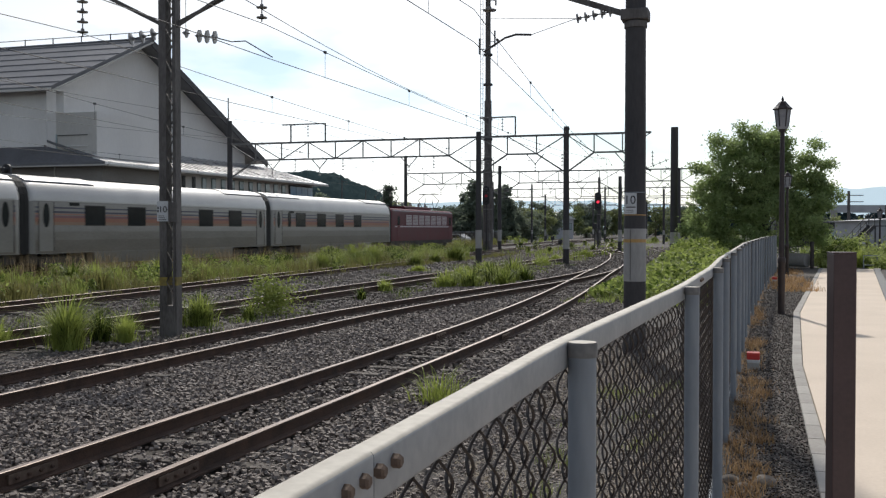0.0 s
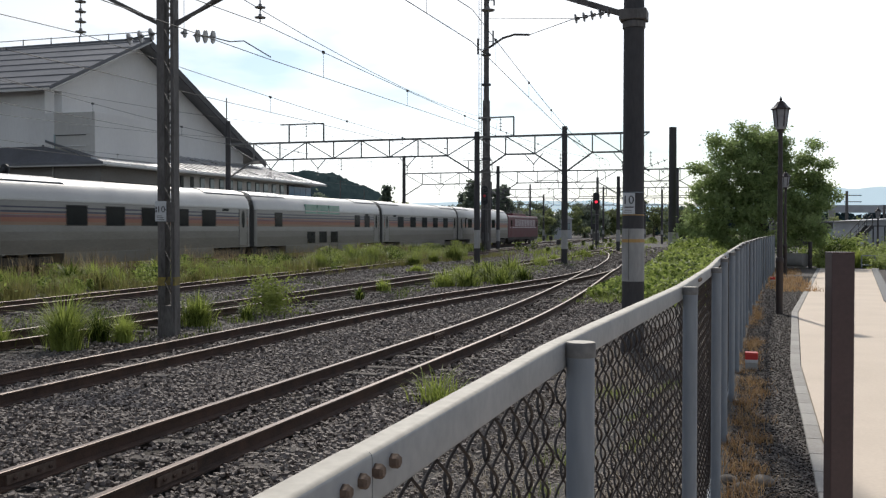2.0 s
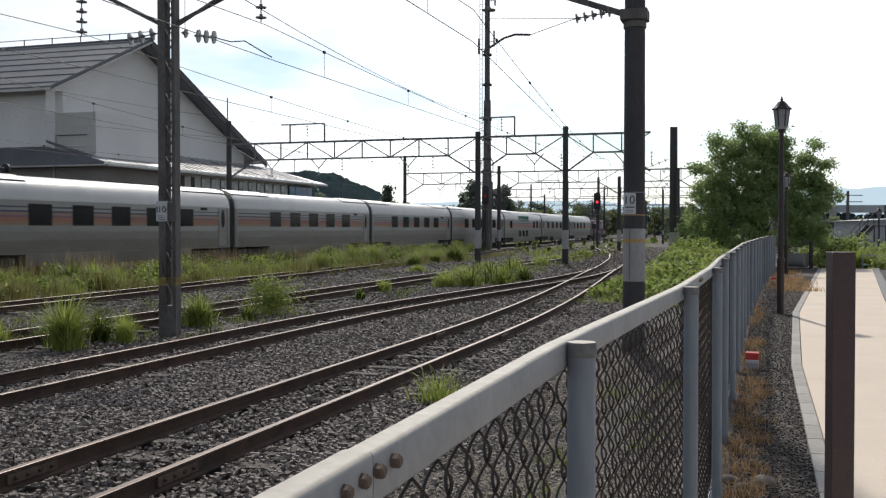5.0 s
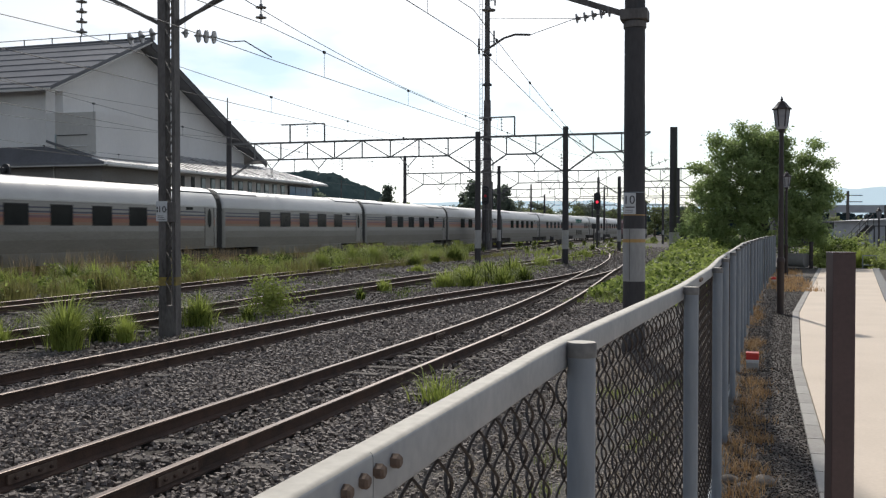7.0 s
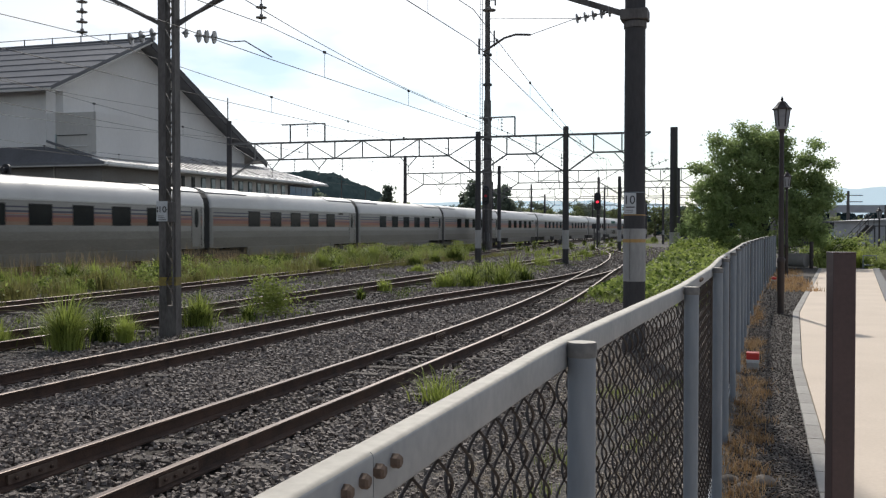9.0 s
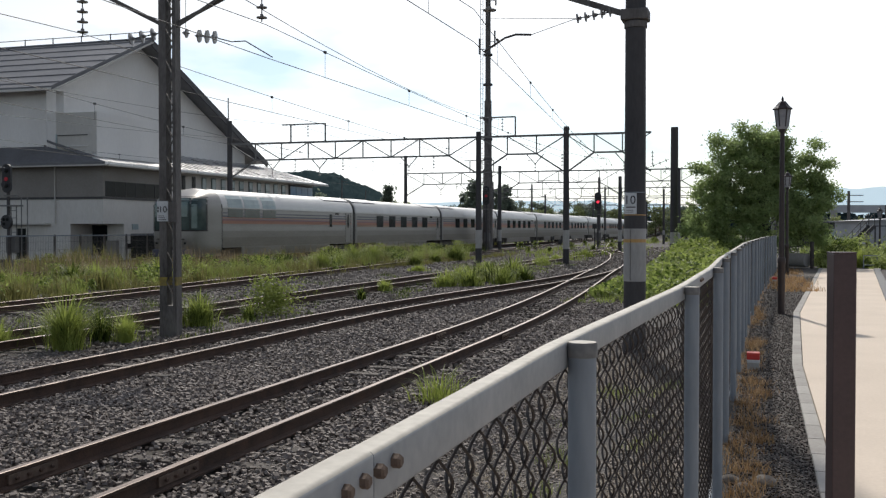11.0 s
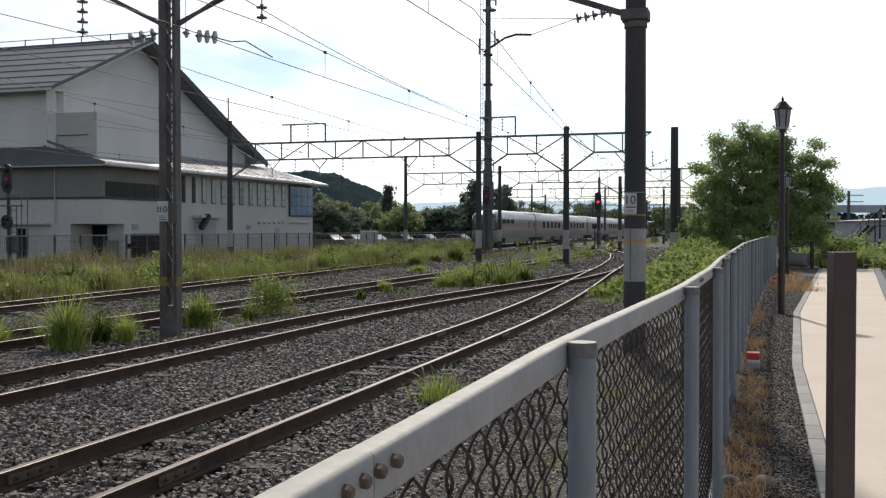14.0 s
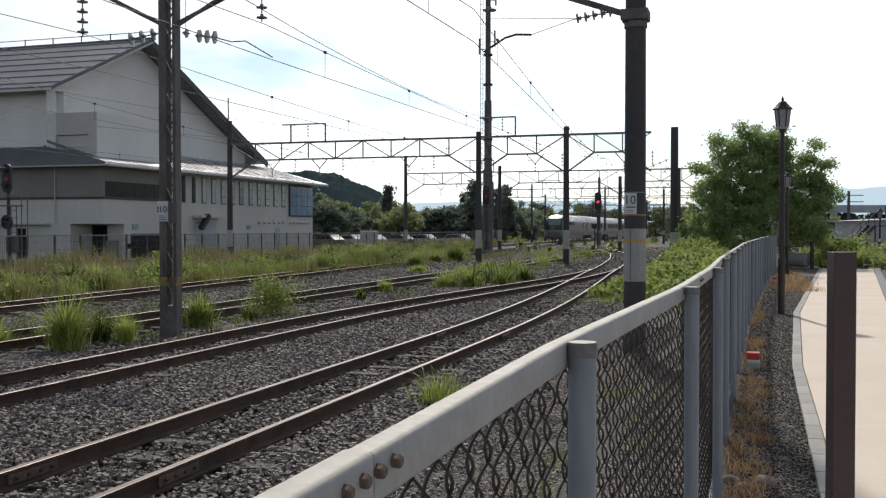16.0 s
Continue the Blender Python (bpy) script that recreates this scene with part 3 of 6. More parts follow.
# ---- poles ----
def concrete_pole():
    p = thing("catenary_pole", pose(-1.98, 16.76, 0), "dark concrete catenary pole with white band and number plate", "pole")
    part("shaft", lathe([(0.185, 0), (0.182, 1.18)], 32), POLEDARK, p, smooth=True)
    part("white_band", lathe([(0.187, 1.18), (0.185, 2.06)], 32), POLEWHITE, p, "grimy white painted band", smooth=True)
    part("orange_tape", lathe([(0.189, 1.83), (0.189, 1.885)], 32), ORANGE, p, "faded orange tape", smooth=True)
    part("upper_shaft", lathe([(0.18, 2.06), (0.155, 10.5)], 32), POLEDARK, p, smooth=True)
    plate = part("number_plate", box(-0.15, 0.05, -0.2, -0.19, 2.3, 2.65, 0.004), SIGNWHITE, p, "white number plate with black figures")
    lettering("10", 0.2, Matrix.Translation((-0.06, -0.203, 2.53)) @ pose(0, 0, 0, 90), INK, plate)
    part("small_print", box(-0.12, 0.03, -0.203, -0.2, 2.405, 2.425), LATTICE, plate)
    for k in range(2):
        part("small_print", box(-0.13 + 0.01 * k, 0.0, -0.203, -0.2, 2.33 + 0.03 * k, 2.338 + 0.03 * k), LATTICE, plate)
    for z in (2.28, 2.655):
        part("plate_strap", lathe([(0.183, z), (0.183, z + 0.014)], 32), ORANGE if z < 2.5 else GALVDULL, p)
    part("band_seam", box(-0.055, -0.05, -0.19, -0.18, 1.2, 2.05), POLEDARK, p)
    part("clamp", box(-0.23, 0.22, -0.2, 0.2, 5.52, 5.7, 0.02), LATTICE, p)
    part("upper_clamp", lathe([(0.19, 5.4), (0.19, 5.5)], 24), LATTICE, p)
    part("bracket_arm", beam((-0.1, 0, 5.62), (-3.2, 0, 6.75), 0.09), LATTICE, p)
    part("tie_arm", beam((-0.1, 0, 7.0), (-3.2, 0, 6.85), 0.06), LATTICE, p)
    disc_string(p, (-0.35, 0, 5.71), (-1.03, 0, 5.62), 5, 0.085)
    part("steady_wire", beam((-1.03, 0, 5.62), (-1.78, 0, 5.4), 0.014, sides=6), CABLE, p)
    part("steady_arm", sweep([(-1.78, 0, 5.4), (-2.05, 0, 5.42), (-2.25, 0, 5.37), (-2.62, 0, 5.15)], [(0.02, 0), (0, 0.02), (-0.02, 0), (0, -0.02)]), LATTICE, p)
    disc_string(p, (-2.52, 0, 6.55), (-2.52, 0, 5.75), 3, 0.12)
    part("span_wire", beam((-2.5, 0, 5.72), (-1.03, 0, 5.63), 0.012, sides=6), CABLE, p)
    return p


def disc_string(parent, a, b, count, radius):
    """A string of porcelain insulator discs from a to b."""
    a, b = Vector(a), Vector(b)
    turn = (b - a).to_track_quat("Z", "Y").to_matrix().to_4x4()
    length = (b - a).length
    s = part("insulator", lathe([(0.012, 0), (0.012, length)], 8), CABLE, parent)
    s.matrix_basis = Matrix.Translation(a) @ turn
    for i in range(count):
        h = length * (i + 0.5) / count
        d = part("disc", lathe([(0.03, h - 0.05), (0.035, h - 0.01), (radius, h + 0.005), (radius * 0.95, h + 0.025), (0.03, h + 0.03)], 18), PORCELAIN, s, smooth=True)
    return s


def lattice_pole():
    p = thing("lattice_pole", pose(-10.7, 16.4, 0, 0, 0, 12), "grey steel lattice catenary pole with a number plate", "pole")
    for x0, x1, name in ((-0.165, -0.02, "channel"), (0.1, 0.165, "channel")):
        bm = box(x0, x1, -0.14, 0.14, 0.0, 9.5, 0.006)
        part(name, bm, LATTICE, p)
    for k in range(30):
        z = 0.75 + 0.3 * k
        for y in (-0.13, 0.13):
            a, b = ((-0.03, y, z), (0.12, y, z + 0.3)) if k % 2 else ((0.12, y, z), (-0.03, y, z + 0.3))
            part("lacing_bar", beam(a, b, 0.045, 0.01), LATTICE, p)
    part("base", box(-0.17, 0.17, -0.145, 0.145, -0.05, 0.6, 0.01), LATTICE, p)
    plate = part("number_plate", box(-0.2, 0.02, -0.165, -0.155, 2.2, 2.58, 0.003), SIGNWHITE, p, "white number plate with black figures")
    lettering("10", 0.17, Matrix.Translation((-0.085, -0.168, 2.42)) @ pose(0, 0, 0, 90), INK, plate)
    part("small_print", box(-0.01, 0.015, -0.168, -0.165, 2.41, 2.425), INK, plate)
    for z in (2.37, 2.43):
        part("small_print", box(-0.19, -0.165, -0.168, -0.165, z, z + 0.045), INK, plate)
    for x0, x1 in ((-0.167, -0.018), (0.098, 0.167)):
        part("yellow_band", box(x0, x1, -0.142, 0.142, 0.98, 1.14), YELLOWPAINT, p, "worn yellow paint band")
    part("junction_box", box(0.03, 0.2, -0.2, -0.13, 2.18, 2.56, 0.01), LATTICE, p)
    part("conduit", beam((0.12, -0.16, 0.3), (0.12, -0.16, 2.2), 0.035, sides=8), LATTICE, p)
    for k in range(3):
        part("small_print", box(-0.17, -0.02 - 0.02 * k, -0.168, -0.165, 2.225 + 0.035 * k, 2.238 + 0.035 * k), LATTICE, plate)
    # arms over the tracks on both sides, with their struts
    part("strut", beam((-0.1, 0, 5.92), (-1.75, -0.2, 6.75), 0.07), LATTICE, p)
    part("strut", beam((0.1, 0.05, 5.95), (1.6, 0.2, 6.75), 0.06), LATTICE, p)
    part("strut", beam((0.1, -0.05, 5.85), (1.6, 0.1, 6.85), 0.05), LATTICE, p)
    part("cross_arm", beam((-2.6, 0, 6.95), (2.6, 0, 6.95), 0.1), LATTICE, p)
    disc_string(p, (-1.72, 0, 6.9), (-1.72, 0, 5.75), 6, 0.105)
    disc_string(p, (1.8, 0, 6.9), (1.8, 0, 5.95), 5, 0.105)
    disc_string(p, (-0.2, 0, 5.78), (-0.85, 0, 5.66), 3, 0.12)
    disc_string(p, (0.25, 0, 5.78), (0.4, 0, 5.76), 1, 0.09)
    disc_string(p, (0.5, 0, 5.72), (0.95, 0, 5.68), 3, 0.13)
    part("steady_arm", sweep([(0.95, 0, 5.66), (1.2, 0.05, 5.6), (1.45, 0.1, 5.62), (1.95, 0.2, 5.32)], [(0.011, 0), (0, 0.011), (-0.011, 0), (0, -0.011)]), LATTICE, p)
    return p


concrete_pole()
lattice_pole()


def gantry(y, posts, x0, x1, top, low, skip=(), label="grey steel catenary gantry across the tracks"):
    """A portal of round poles and a truss; posts: (x, height)."""
    g = thing("catenary_gantry", pose(0, y, 0), label, "gantry", "catenary gantries")
    part("upper_chord", beam((x0, 0, top), (x1, 0, top), 0.11, 0.12), GANTRY, g)
    edges = [x0] + sorted(p for p, h in posts if x0 < p < x1) + [x1]
    for a, b in zip(edges, edges[1:]):
        span = b - a
        if span < 1:
            continue
        n = max(2, round(span / 1.85))
        inset = span / n if span > 4 else 0
        part("lower_chord", beam((a + inset, 0, low), (b - inset, 0, low), 0.1, 0.1), GANTRY, g)
        for s, e in ((a, a + inset), (b, b - inset)):
            if inset:
                part("knee_brace", beam((s, 0, low - 1.15), (e, 0, low), 0.09), GANTRY, g)
        for i in range(n):
            u, v = a + span * i / n, a + span * (i + 1) / n
            p, q = ((u, 0, top), (v, 0, low)) if i % 2 else ((u, 0, low), (v, 0, top))
            if inset and i == 0:
                p, q = (u, 0, top), (v, 0, low)
            if inset and i == n - 1:
                p, q = (u, 0, low), (v, 0, top)
            part("diagonal", beam(p, q, 0.06), GANTRY, g)
            if i:
                part("upright", beam((u, 0, low), (u, 0, top), 0.07), GANTRY, g)
    for x, high in posts:
        part("pole", lathe([(0.19, 0), (0.16, high)], 16, at=(x, 0, 0)), POLEDARK, g, smooth=True)
        part("white_band", lathe([(0.194, 0.9), (0.19, 2.0)], 16, at=(x, 0, 0)), POLEWHITE, g)
    return g


def gantry_extras(g, frames, hangers, top, low):
    for x0, x1 in frames:
        part("top_frame", beam((x0, 0, top), (x0, 0, top + 1.15), 0.08), GANTRY, g)
        part("top_frame", beam((x1, 0, top), (x1, 0, top + 1.15), 0.08), GANTRY, g)
        part("top_frame", beam((x0 - 0.6, 0, top + 1.15), (x1, 0, top + 1.15), 0.08), GANTRY, g)
        disc_string(g, ((x0 + x1) / 2, 0, top + 1.1), ((x0 + x1) / 2, 0, top + 0.3), 4, 0.09)
    for x in hangers:
        part("hanger", beam((x - 0.55, 0, low), (x, 0, low - 0.6), 0.05), GANTRY, g)
        part("hanger", beam((x + 0.55, 0, low), (x, 0, low - 0.6), 0.05), GANTRY, g)
        disc_string(g, (x, 0, low - 0.55), (x, 0, low - 1.1), 3, 0.09)
        disc_string(g, (x + 1.6, 0, low), (x + 1.6, 0, low - 0.8), 4, 0.085)


g1 = gantry(57.3, [(-32.9, 9.1), (-16.06, 7.9), (-10.75, 8.05)], -32.9, -5.87, 7.57, 6.5)
gantry_extras(g1, [(-28.5, -26.1), (-15.4, -13.8)], [-29.8, -26.5, -20.5, -12.6, -7.4], 7.57, 6.5)
part("lightning_rod", beam((-33.0, 0, 9.0), (-33.0, 0, 10.6), 0.06), GANTRY, g1)
g2 = gantry(93.2, [(-33.7, 9.4), (-24.0, 8.2), (-12.4, 7.0)], -33.7, -4.9, 7.6, 6.5)
gantry_extras(g2, [(-27.0, -24.6)], [-30, -27.5, -19, -16, -9], 7.6, 6.5)
g3 = gantry(132, [(-35, 8.6), (-24.5, 8.6), (-15.5, 9.5), (-5, 8)], -35, -5, 7.5, 6.4)
gantry_extras(g3, [(-28.0, -25.6)], [-31, -20, -10], 7.5, 6.4)
gantry(172, [(-36, 8.2), (-22, 8.2), (-8, 8.2)], -36, -8, 7.4, 6.3)
gantry(225, [(-36, 8.2), (-24, 8.2), (-12, 8.2)], -38, -10, 7.4, 6.2)


def plain_pole(x, y, high, radius, label):
    p = thing("catenary_pole", pose(x, y, 0), label, "pole")
    part("shaft", lathe([(radius, 0), (radius * 0.88, high)], 18), POLEDARK, p, smooth=True)
    part("white_band", lathe([(radius * 1.01, 1.3), (radius * 1.0, 1.9)], 18), POLEWHITE, p)
    return p


p5 = plain_pole(-4.09, 51.2, 7.2, 0.21, "dark concrete catenary pole among the vines")
disc_string(p5, (-0.25, 0, 5.2), (-0.55, 0, 4.9), 2, 0.17)
disc_string(p5, (-0.25, 0, 4.4), (-0.55, 0, 4.1), 2, 0.17)
disc_string(p5, (-0.25, 0, 5.6), (-1.5, 0, 5.1), 4, 0.11)
plain_pole(-6.28, 82, 7.0, 0.26, "dark concrete pole in the distance")
plain_pole(-20.4, 132.5, 9.0, 0.2, "thin dark pole beside the main line")
plain_pole(-9.5, 118, 8.0, 0.2, "thin dark pole beside the far tracks")


def mast():
    m = thing("radio_mast", pose(-26.1, 96.6, 0), "tall tapered grey steel radio mast with a ladder", "mast")
    part("shaft", lathe([(0.5, 0), (0.46, 8), (0.4, 8.02), (0.36, 15), (0.28, 15.02), (0.25, 30)], 18), LATTICE, m, smooth=True)
    for z in (9, 11, 13, 16.5, 19.5):
        part("flange", lathe([(0.46, z), (0.46, z + 0.2)], 18), POLEDARK, m)
    for x in (-0.75, -0.5):
        part("ladder_stile", beam((x, -0.1, 1), (x, -0.1, 29), 0.05), GANTRY, m)
    for k in range(56):
        part("rung", beam((-0.75, -0.1, 1.2 + 0.5 * k), (-0.5, -0.1, 1.2 + 0.5 * k), 0.04), GANTRY, m)
    for z, x in ((20.4, 0.7), (19.7, -0.9), (24.5, 0.8)):
        part("antenna", beam((x, 0, z), (x, 0, z + 1.6), 0.14), GANTRY, m)
        part("antenna_arm", beam((0, 0, z + 0.5), (x, 0, z + 0.5), 0.07), GANTRY, m)
    return m


mast()


def signal(x, y, z, base=0, lit=True, scale=1.0, lens_glow=REDGLOW):
    s = thing("railway_signal", pose(x, y, base), "black railway colour-light signal showing red" if lit else "unlit black railway colour-light signal", "signal", "railway signals")
    h = z - base
    part("mast", beam((0, 0, 0), (0, 0, h + 0.2), 0.16, sides=12), POLEDARK, s)
    head = part("head", prism([(0.33 * math.cos(a) * scale, h + (0.62 if math.sin(a) > 0 else -0.62) * scale + 0.3 * math.sin(a) * scale) for a in (2 * math.pi * k / 24 for k in range(24))], -0.14, -0.02), INK, s)
    for k, zz in enumerate((0.45, -0.05, -0.5)):
        lens = lathe([(0.13 * scale, 0), (0.13 * scale, 0.02)], 16, at=(0, -0.16, h + zz * scale), axis="Y")
        part("lens", lens, lens_glow if lit and k == 1 else GLASSDARK, s, "glowing red lens" if lit and k == 1 else "dark lens")
        hood = part("hood", lathe([(0.16 * scale, 0), (0.15 * scale, 0.2)], 12, at=(0, -0.36, h + zz * scale + 0.09 * scale), axis="Y"), INK, s) if k != 1 else None
    for dx in (-0.16, 0.16):
        part("ladder_stile", beam((dx, 0.35, 0.3), (dx, 0.35, h - 1.3), 0.04), GANTRY, s)
    for k in range(int((h - 1.6) / 0.35)):
        part("ladder_rung", beam((-0.16, 0.35, 0.5 + 0.35 * k), (0.16, 0.35, 0.5 + 0.35 * k), 0.03), GANTRY, s)
    part("relay_box", box(-0.28, 0.28, 0.1, 0.4, 0.9, 1.7, 0.02), GANTRY, s)
    part("platform", box(-0.45, 0.45, -0.2, 0.5, h - 1.35, h - 1.28), GANTRY, s)
    return s


signal(-15.5, 100, 4.85)
low_signal = signal(-34.5, 39.1, 4.5, scale=0.75, lens_glow=REDDIM)
lower_head = part("lower_head", prism([(0.3 * math.cos(a), 2.4 + 0.34 * math.sin(a)) for a in (2 * math.pi * k / 20 for k in range(20))], -0.2, -0.04), INK, low_signal)
for dx, dz in ((-0.1, 0.12), (0.1, 0.12), (-0.1, -0.1)):
    part("lower_lens", lathe([(0.07, 0), (0.07, 0.03)], 14, at=(dx, -0.23, 2.4 + dz), axis="Y"), GLASSDARK, lower_head)
part("bracket", box(-0.2, 0.55, -0.1, 0.1, 3.62, 3.7, 0.01), GANTRY, low_signal)
part("step_iron", beam((0.5, 0.3, 0.2), (0.5, 0.3, 3.6), 0.04), GANTRY, low_signal)
part("step_iron", beam((0.85, 0.3, 0.2), (0.85, 0.3, 3.6), 0.04), GANTRY, low_signal)
signal(-25.0, 92, 5.3, lens_glow=REDDIM)


# ---- the station building ----
def building():
    b = thing("station_building", Matrix(), "large white plastered station building with dark gabled roof", "building")
    # tall rear block with its gable towards the tracks
    gable = [(53.72, 6.26), (79.8, 6.26), (79.8, 8.7), (63.6, 15.8), (53.72, 11.3)]
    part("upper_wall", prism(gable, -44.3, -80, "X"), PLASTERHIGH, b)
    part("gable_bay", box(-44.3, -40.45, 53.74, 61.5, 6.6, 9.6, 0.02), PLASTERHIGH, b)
    part("bay_front", box(-43.55, -40.46, 53.70, 53.735, 6.9, 9.58), PLASTERWARM, b)
    part("corner_pilaster", box(-43.5, -42.9, 53.66, 53.72, 9.6, 11.0), PLASTERHIGH, b)
    part("bay_pipe", beam((-43.5, 53.66, 6.9), (-43.5, 53.66, 8.2), 0.1, sides=8), GLASSBLUE, b)
    for z, m in ((7.4, PLASTERHIGH), (8.1, TRIM)):
        part("bay_ledge", box(-43.4, -41.1, 53.64, 53.7, z, z + 0.05), m, b)

    def roof_slope(ya, za, yb, zb, name):
        bm = prism([(ya, za), (yb, zb), (yb, zb + 0.3), (ya, za + 0.3)], -43.0, -81, "X")
        return part(name, bm, ROOFTILE, b)

    roof_slope(63.6, 15.9, 52.6, 10.9, "roof_slope")
    roof_slope(63.6, 15.9, 81.6, 8.0, "roof_slope")
    for k in range(7):
        t = (k + 0.5) / 7
        y, z = 63.6 + (52.6 - 63.6) * t, 16.25 + (10.9 + 0.3 - 16.2) * t
        part("roof_seam", beam((-43.0, y, z - 0.03), (-81, y, z - 0.03), 0.06, 0.06), ROOFTILE, b)
    part("ridge_cap", beam((-42.9, 63.6, 16.2), (-81, 63.6, 16.2), 0.3, 0.12), ROOFTILE, b)
    part("barge_board", beam((-42.95, 63.6, 15.9), (-42.95, 52.6, 10.9), 0.22, 0.1), PLASTERWARM, b)
    part("barge_board", beam((-42.95, 63.6, 15.85), (-42.95, 81.6, 7.95), 0.1, 0.5), TRIM, b)
    part("eave_gutter", beam((-43, 52.6, 11.0), (-81, 52.6, 11.0), 0.16), PLASTER, b)
    for k in range(14):
        part("snow_rail_post", beam((-44 - 2.6 * k, 63.6, 16.3), (-44 - 2.6 * k, 63.6, 16.75), 0.06), TRIM, b)
    part("snow_rail", beam((-43, 63.6, 16.7), (-81, 63.6, 16.7), 0.05), TRIM, b)
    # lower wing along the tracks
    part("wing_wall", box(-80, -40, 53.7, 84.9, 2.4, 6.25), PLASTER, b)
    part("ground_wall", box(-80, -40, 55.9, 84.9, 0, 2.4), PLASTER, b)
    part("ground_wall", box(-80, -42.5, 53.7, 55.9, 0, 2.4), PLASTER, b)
    part("porch_window", box(-42.45, -41.3, 55.84, 55.9, 0.3, 2.3), GLASSDARK, b)
    part("porch_bench", box(-41.2, -40.4, 55.6, 55.9, 0.0, 1.3), TAUPE, b)
    # Thin sheet over the wall; the shade under the eave is its colour.
    part("eave_shade_band", box(-79, -39.97, 53.66, 60.6, 4.14, 6.1), TAUPE, b, "upper storey wall band coloured darker for the eave's shade")
    part("roof_block", box(-42.6, -40.6, 60.9, 61.9, 6.6, 7.9), TRIM, b)
    def slab(name, points, material, label=""):
        """A roof plane through the points, 0.16 m thick."""
        bm = bmesh.new()
        a = [bm.verts.new(p) for p in points]
        d = [bm.verts.new((p[0], p[1], p[2] - 0.16)) for p in points]
        bm.faces.new(a), bm.faces.new(d[::-1])
        for k in range(len(a)):
            bm.faces.new((a[k], d[k], d[(k + 1) % len(a)], a[(k + 1) % len(a)]))
        bmesh.ops.recalc_face_normals(bm, faces=bm.faces)
        return part(name, bm, material, b, label)

    slab("wing_roof", [(-39.0, 61.5, 6.3), (-39.0, 86.2, 6.3), (-44.3, 83.0, 7.9), (-44.3, 61.5, 7.9)], ROOFMETAL, "bright silver metal roof")
    slab("eave_roof", [(-39.0, 52.6, 6.3), (-39.0, 61.5, 6.3), (-40.1, 61.5, 6.63), (-40.1, 52.83, 6.63)], ROOFMETAL)
    slab("lower_roof", [(-40.1, 52.85, 6.62), (-40.1, 61.5, 6.62), (-44.3, 61.5, 7.88), (-44.3, 53.72, 7.88)], ROOFTILE)
    slab("skirt_roof", [(-39.02, 52.58, 6.3), (-44.3, 53.69, 7.45), (-81, 53.69, 7.45), (-81, 52.58, 6.3)], ROOFTILE)
    slab("end_roof", [(-39.0, 86.22, 6.3), (-81, 86.22, 6.3), (-81, 83.0, 7.9), (-44.3, 83.02, 7.9)], ROOFMETAL)
    for k in range(21):
        y = 62.0 + k * 1.06
        part("standing_seam", beam((-39.0, y, 6.32), (-44.2, y, 7.92), 0.05, 0.06), ROOFMETAL, b)
    part("wing_gutter", beam((-38.95, 52.8, 6.1), (-38.95, 86.2, 6.14), 0.1), PLASTERWARM, b)
    part("skirt_gutter", beam((-38.95, 52.65, 6.1), (-81, 52.65, 6.14), 0.1), PLASTERWARM, b)
    part("dark_band", box(-81, -39.93, 53.62, 60.3, 4.0, 4.14), TRIM, b)
    # window band round the corner
    band = part("corner_window", box(-40.0, -39.95, 53.9, 60.2, 4.16, 5.15), GLASSDARK, b)
    for k in range(5):
        part("mullion", box(-39.95, -39.93, 54.9 + 1.1 * k, 54.94 + 1.1 * k, 4.16, 5.15), TRIM, band)
    part("downpipe", beam((-43.6, 53.6, 2.4), (-43.6, 53.6, 6.1), 0.09, sides=8), PLASTERWARM, b)
    part("canopy_roof", box(-49.5, -44.0, 53.1, 53.7, 2.34, 2.44, 0.01), PLASTERWARM, b)
    part("canopy_door", box(-46.7, -46.0, 53.64, 53.7, 0.1, 2.1), GLASSDARK, b)
    # tall narrow windows of the wing
    for i, (y, wide) in enumerate(((62.99, 0.22), (64.35, 0.23), (65.77, 0.32), (67.15, 0.33), (68.59, 0.35), (70.03, 0.32), (71.43, 0.37), (72.97, 0.33), (74.42, 0.34), (75.88, 0.41), (77.38, 0.37), (78.88, 0.38))):
        frame_ob = part("window", box(-39.99, -39.95, y - wide, y + wide, 4.0, 5.95, 0.01), TRIM if i < 2 else GREENFRAME, b)
        part("pane", box(-39.95, -39.93, y - wide + 0.08, y + wide - 0.08, 4.08, 5.87), GLASSDARK if i < 2 else GLASSBLUE, frame_ob)
        if i >= 4:
            for z in (4.55, 5.25):
                part("glazing_bar", box(-39.93, -39.91, y - wide + 0.08, y + wide - 0.08, z, z + 0.06), GREENFRAME, frame_ob)
    # glazed bay at the end of the wing
    bay = part("bay_window", box(-40, -39.85, 79.9, 84.6, 3.2, 6.0, 0.02), TRIM, b)
    for i in range(4):
        for j in range(3):
            part("pane", box(-39.85, -39.83, 80.0 + 1.15 * i, 81.07 + 1.15 * i, 3.3 + 0.88 * j, 4.12 + 0.88 * j), GLASSBAY, bay)
    # ground floor openings
    part("doorway", box(-39.99, -39.95, 64.5, 67.5, 0.1, 2.6), PLASTERWARM, b)
    part("door_leaf", box(-39.95, -39.93, 64.7, 67.3, 0.1, 2.5), FARGREY, b)
    part("door_canopy", box(-40, -39.2, 64.2, 67.8, 2.9, 3.1, 0.01), PLASTER, b)
    part("long_opening", box(-39.99, -39.95, 56.6, 61.2, 0.1, 1.75), GLASSDARK, b)
    part("wall_box", box(-40, -39.85, 56.05, 56.4, 0.75, 1.1), GLASSDARK, b)
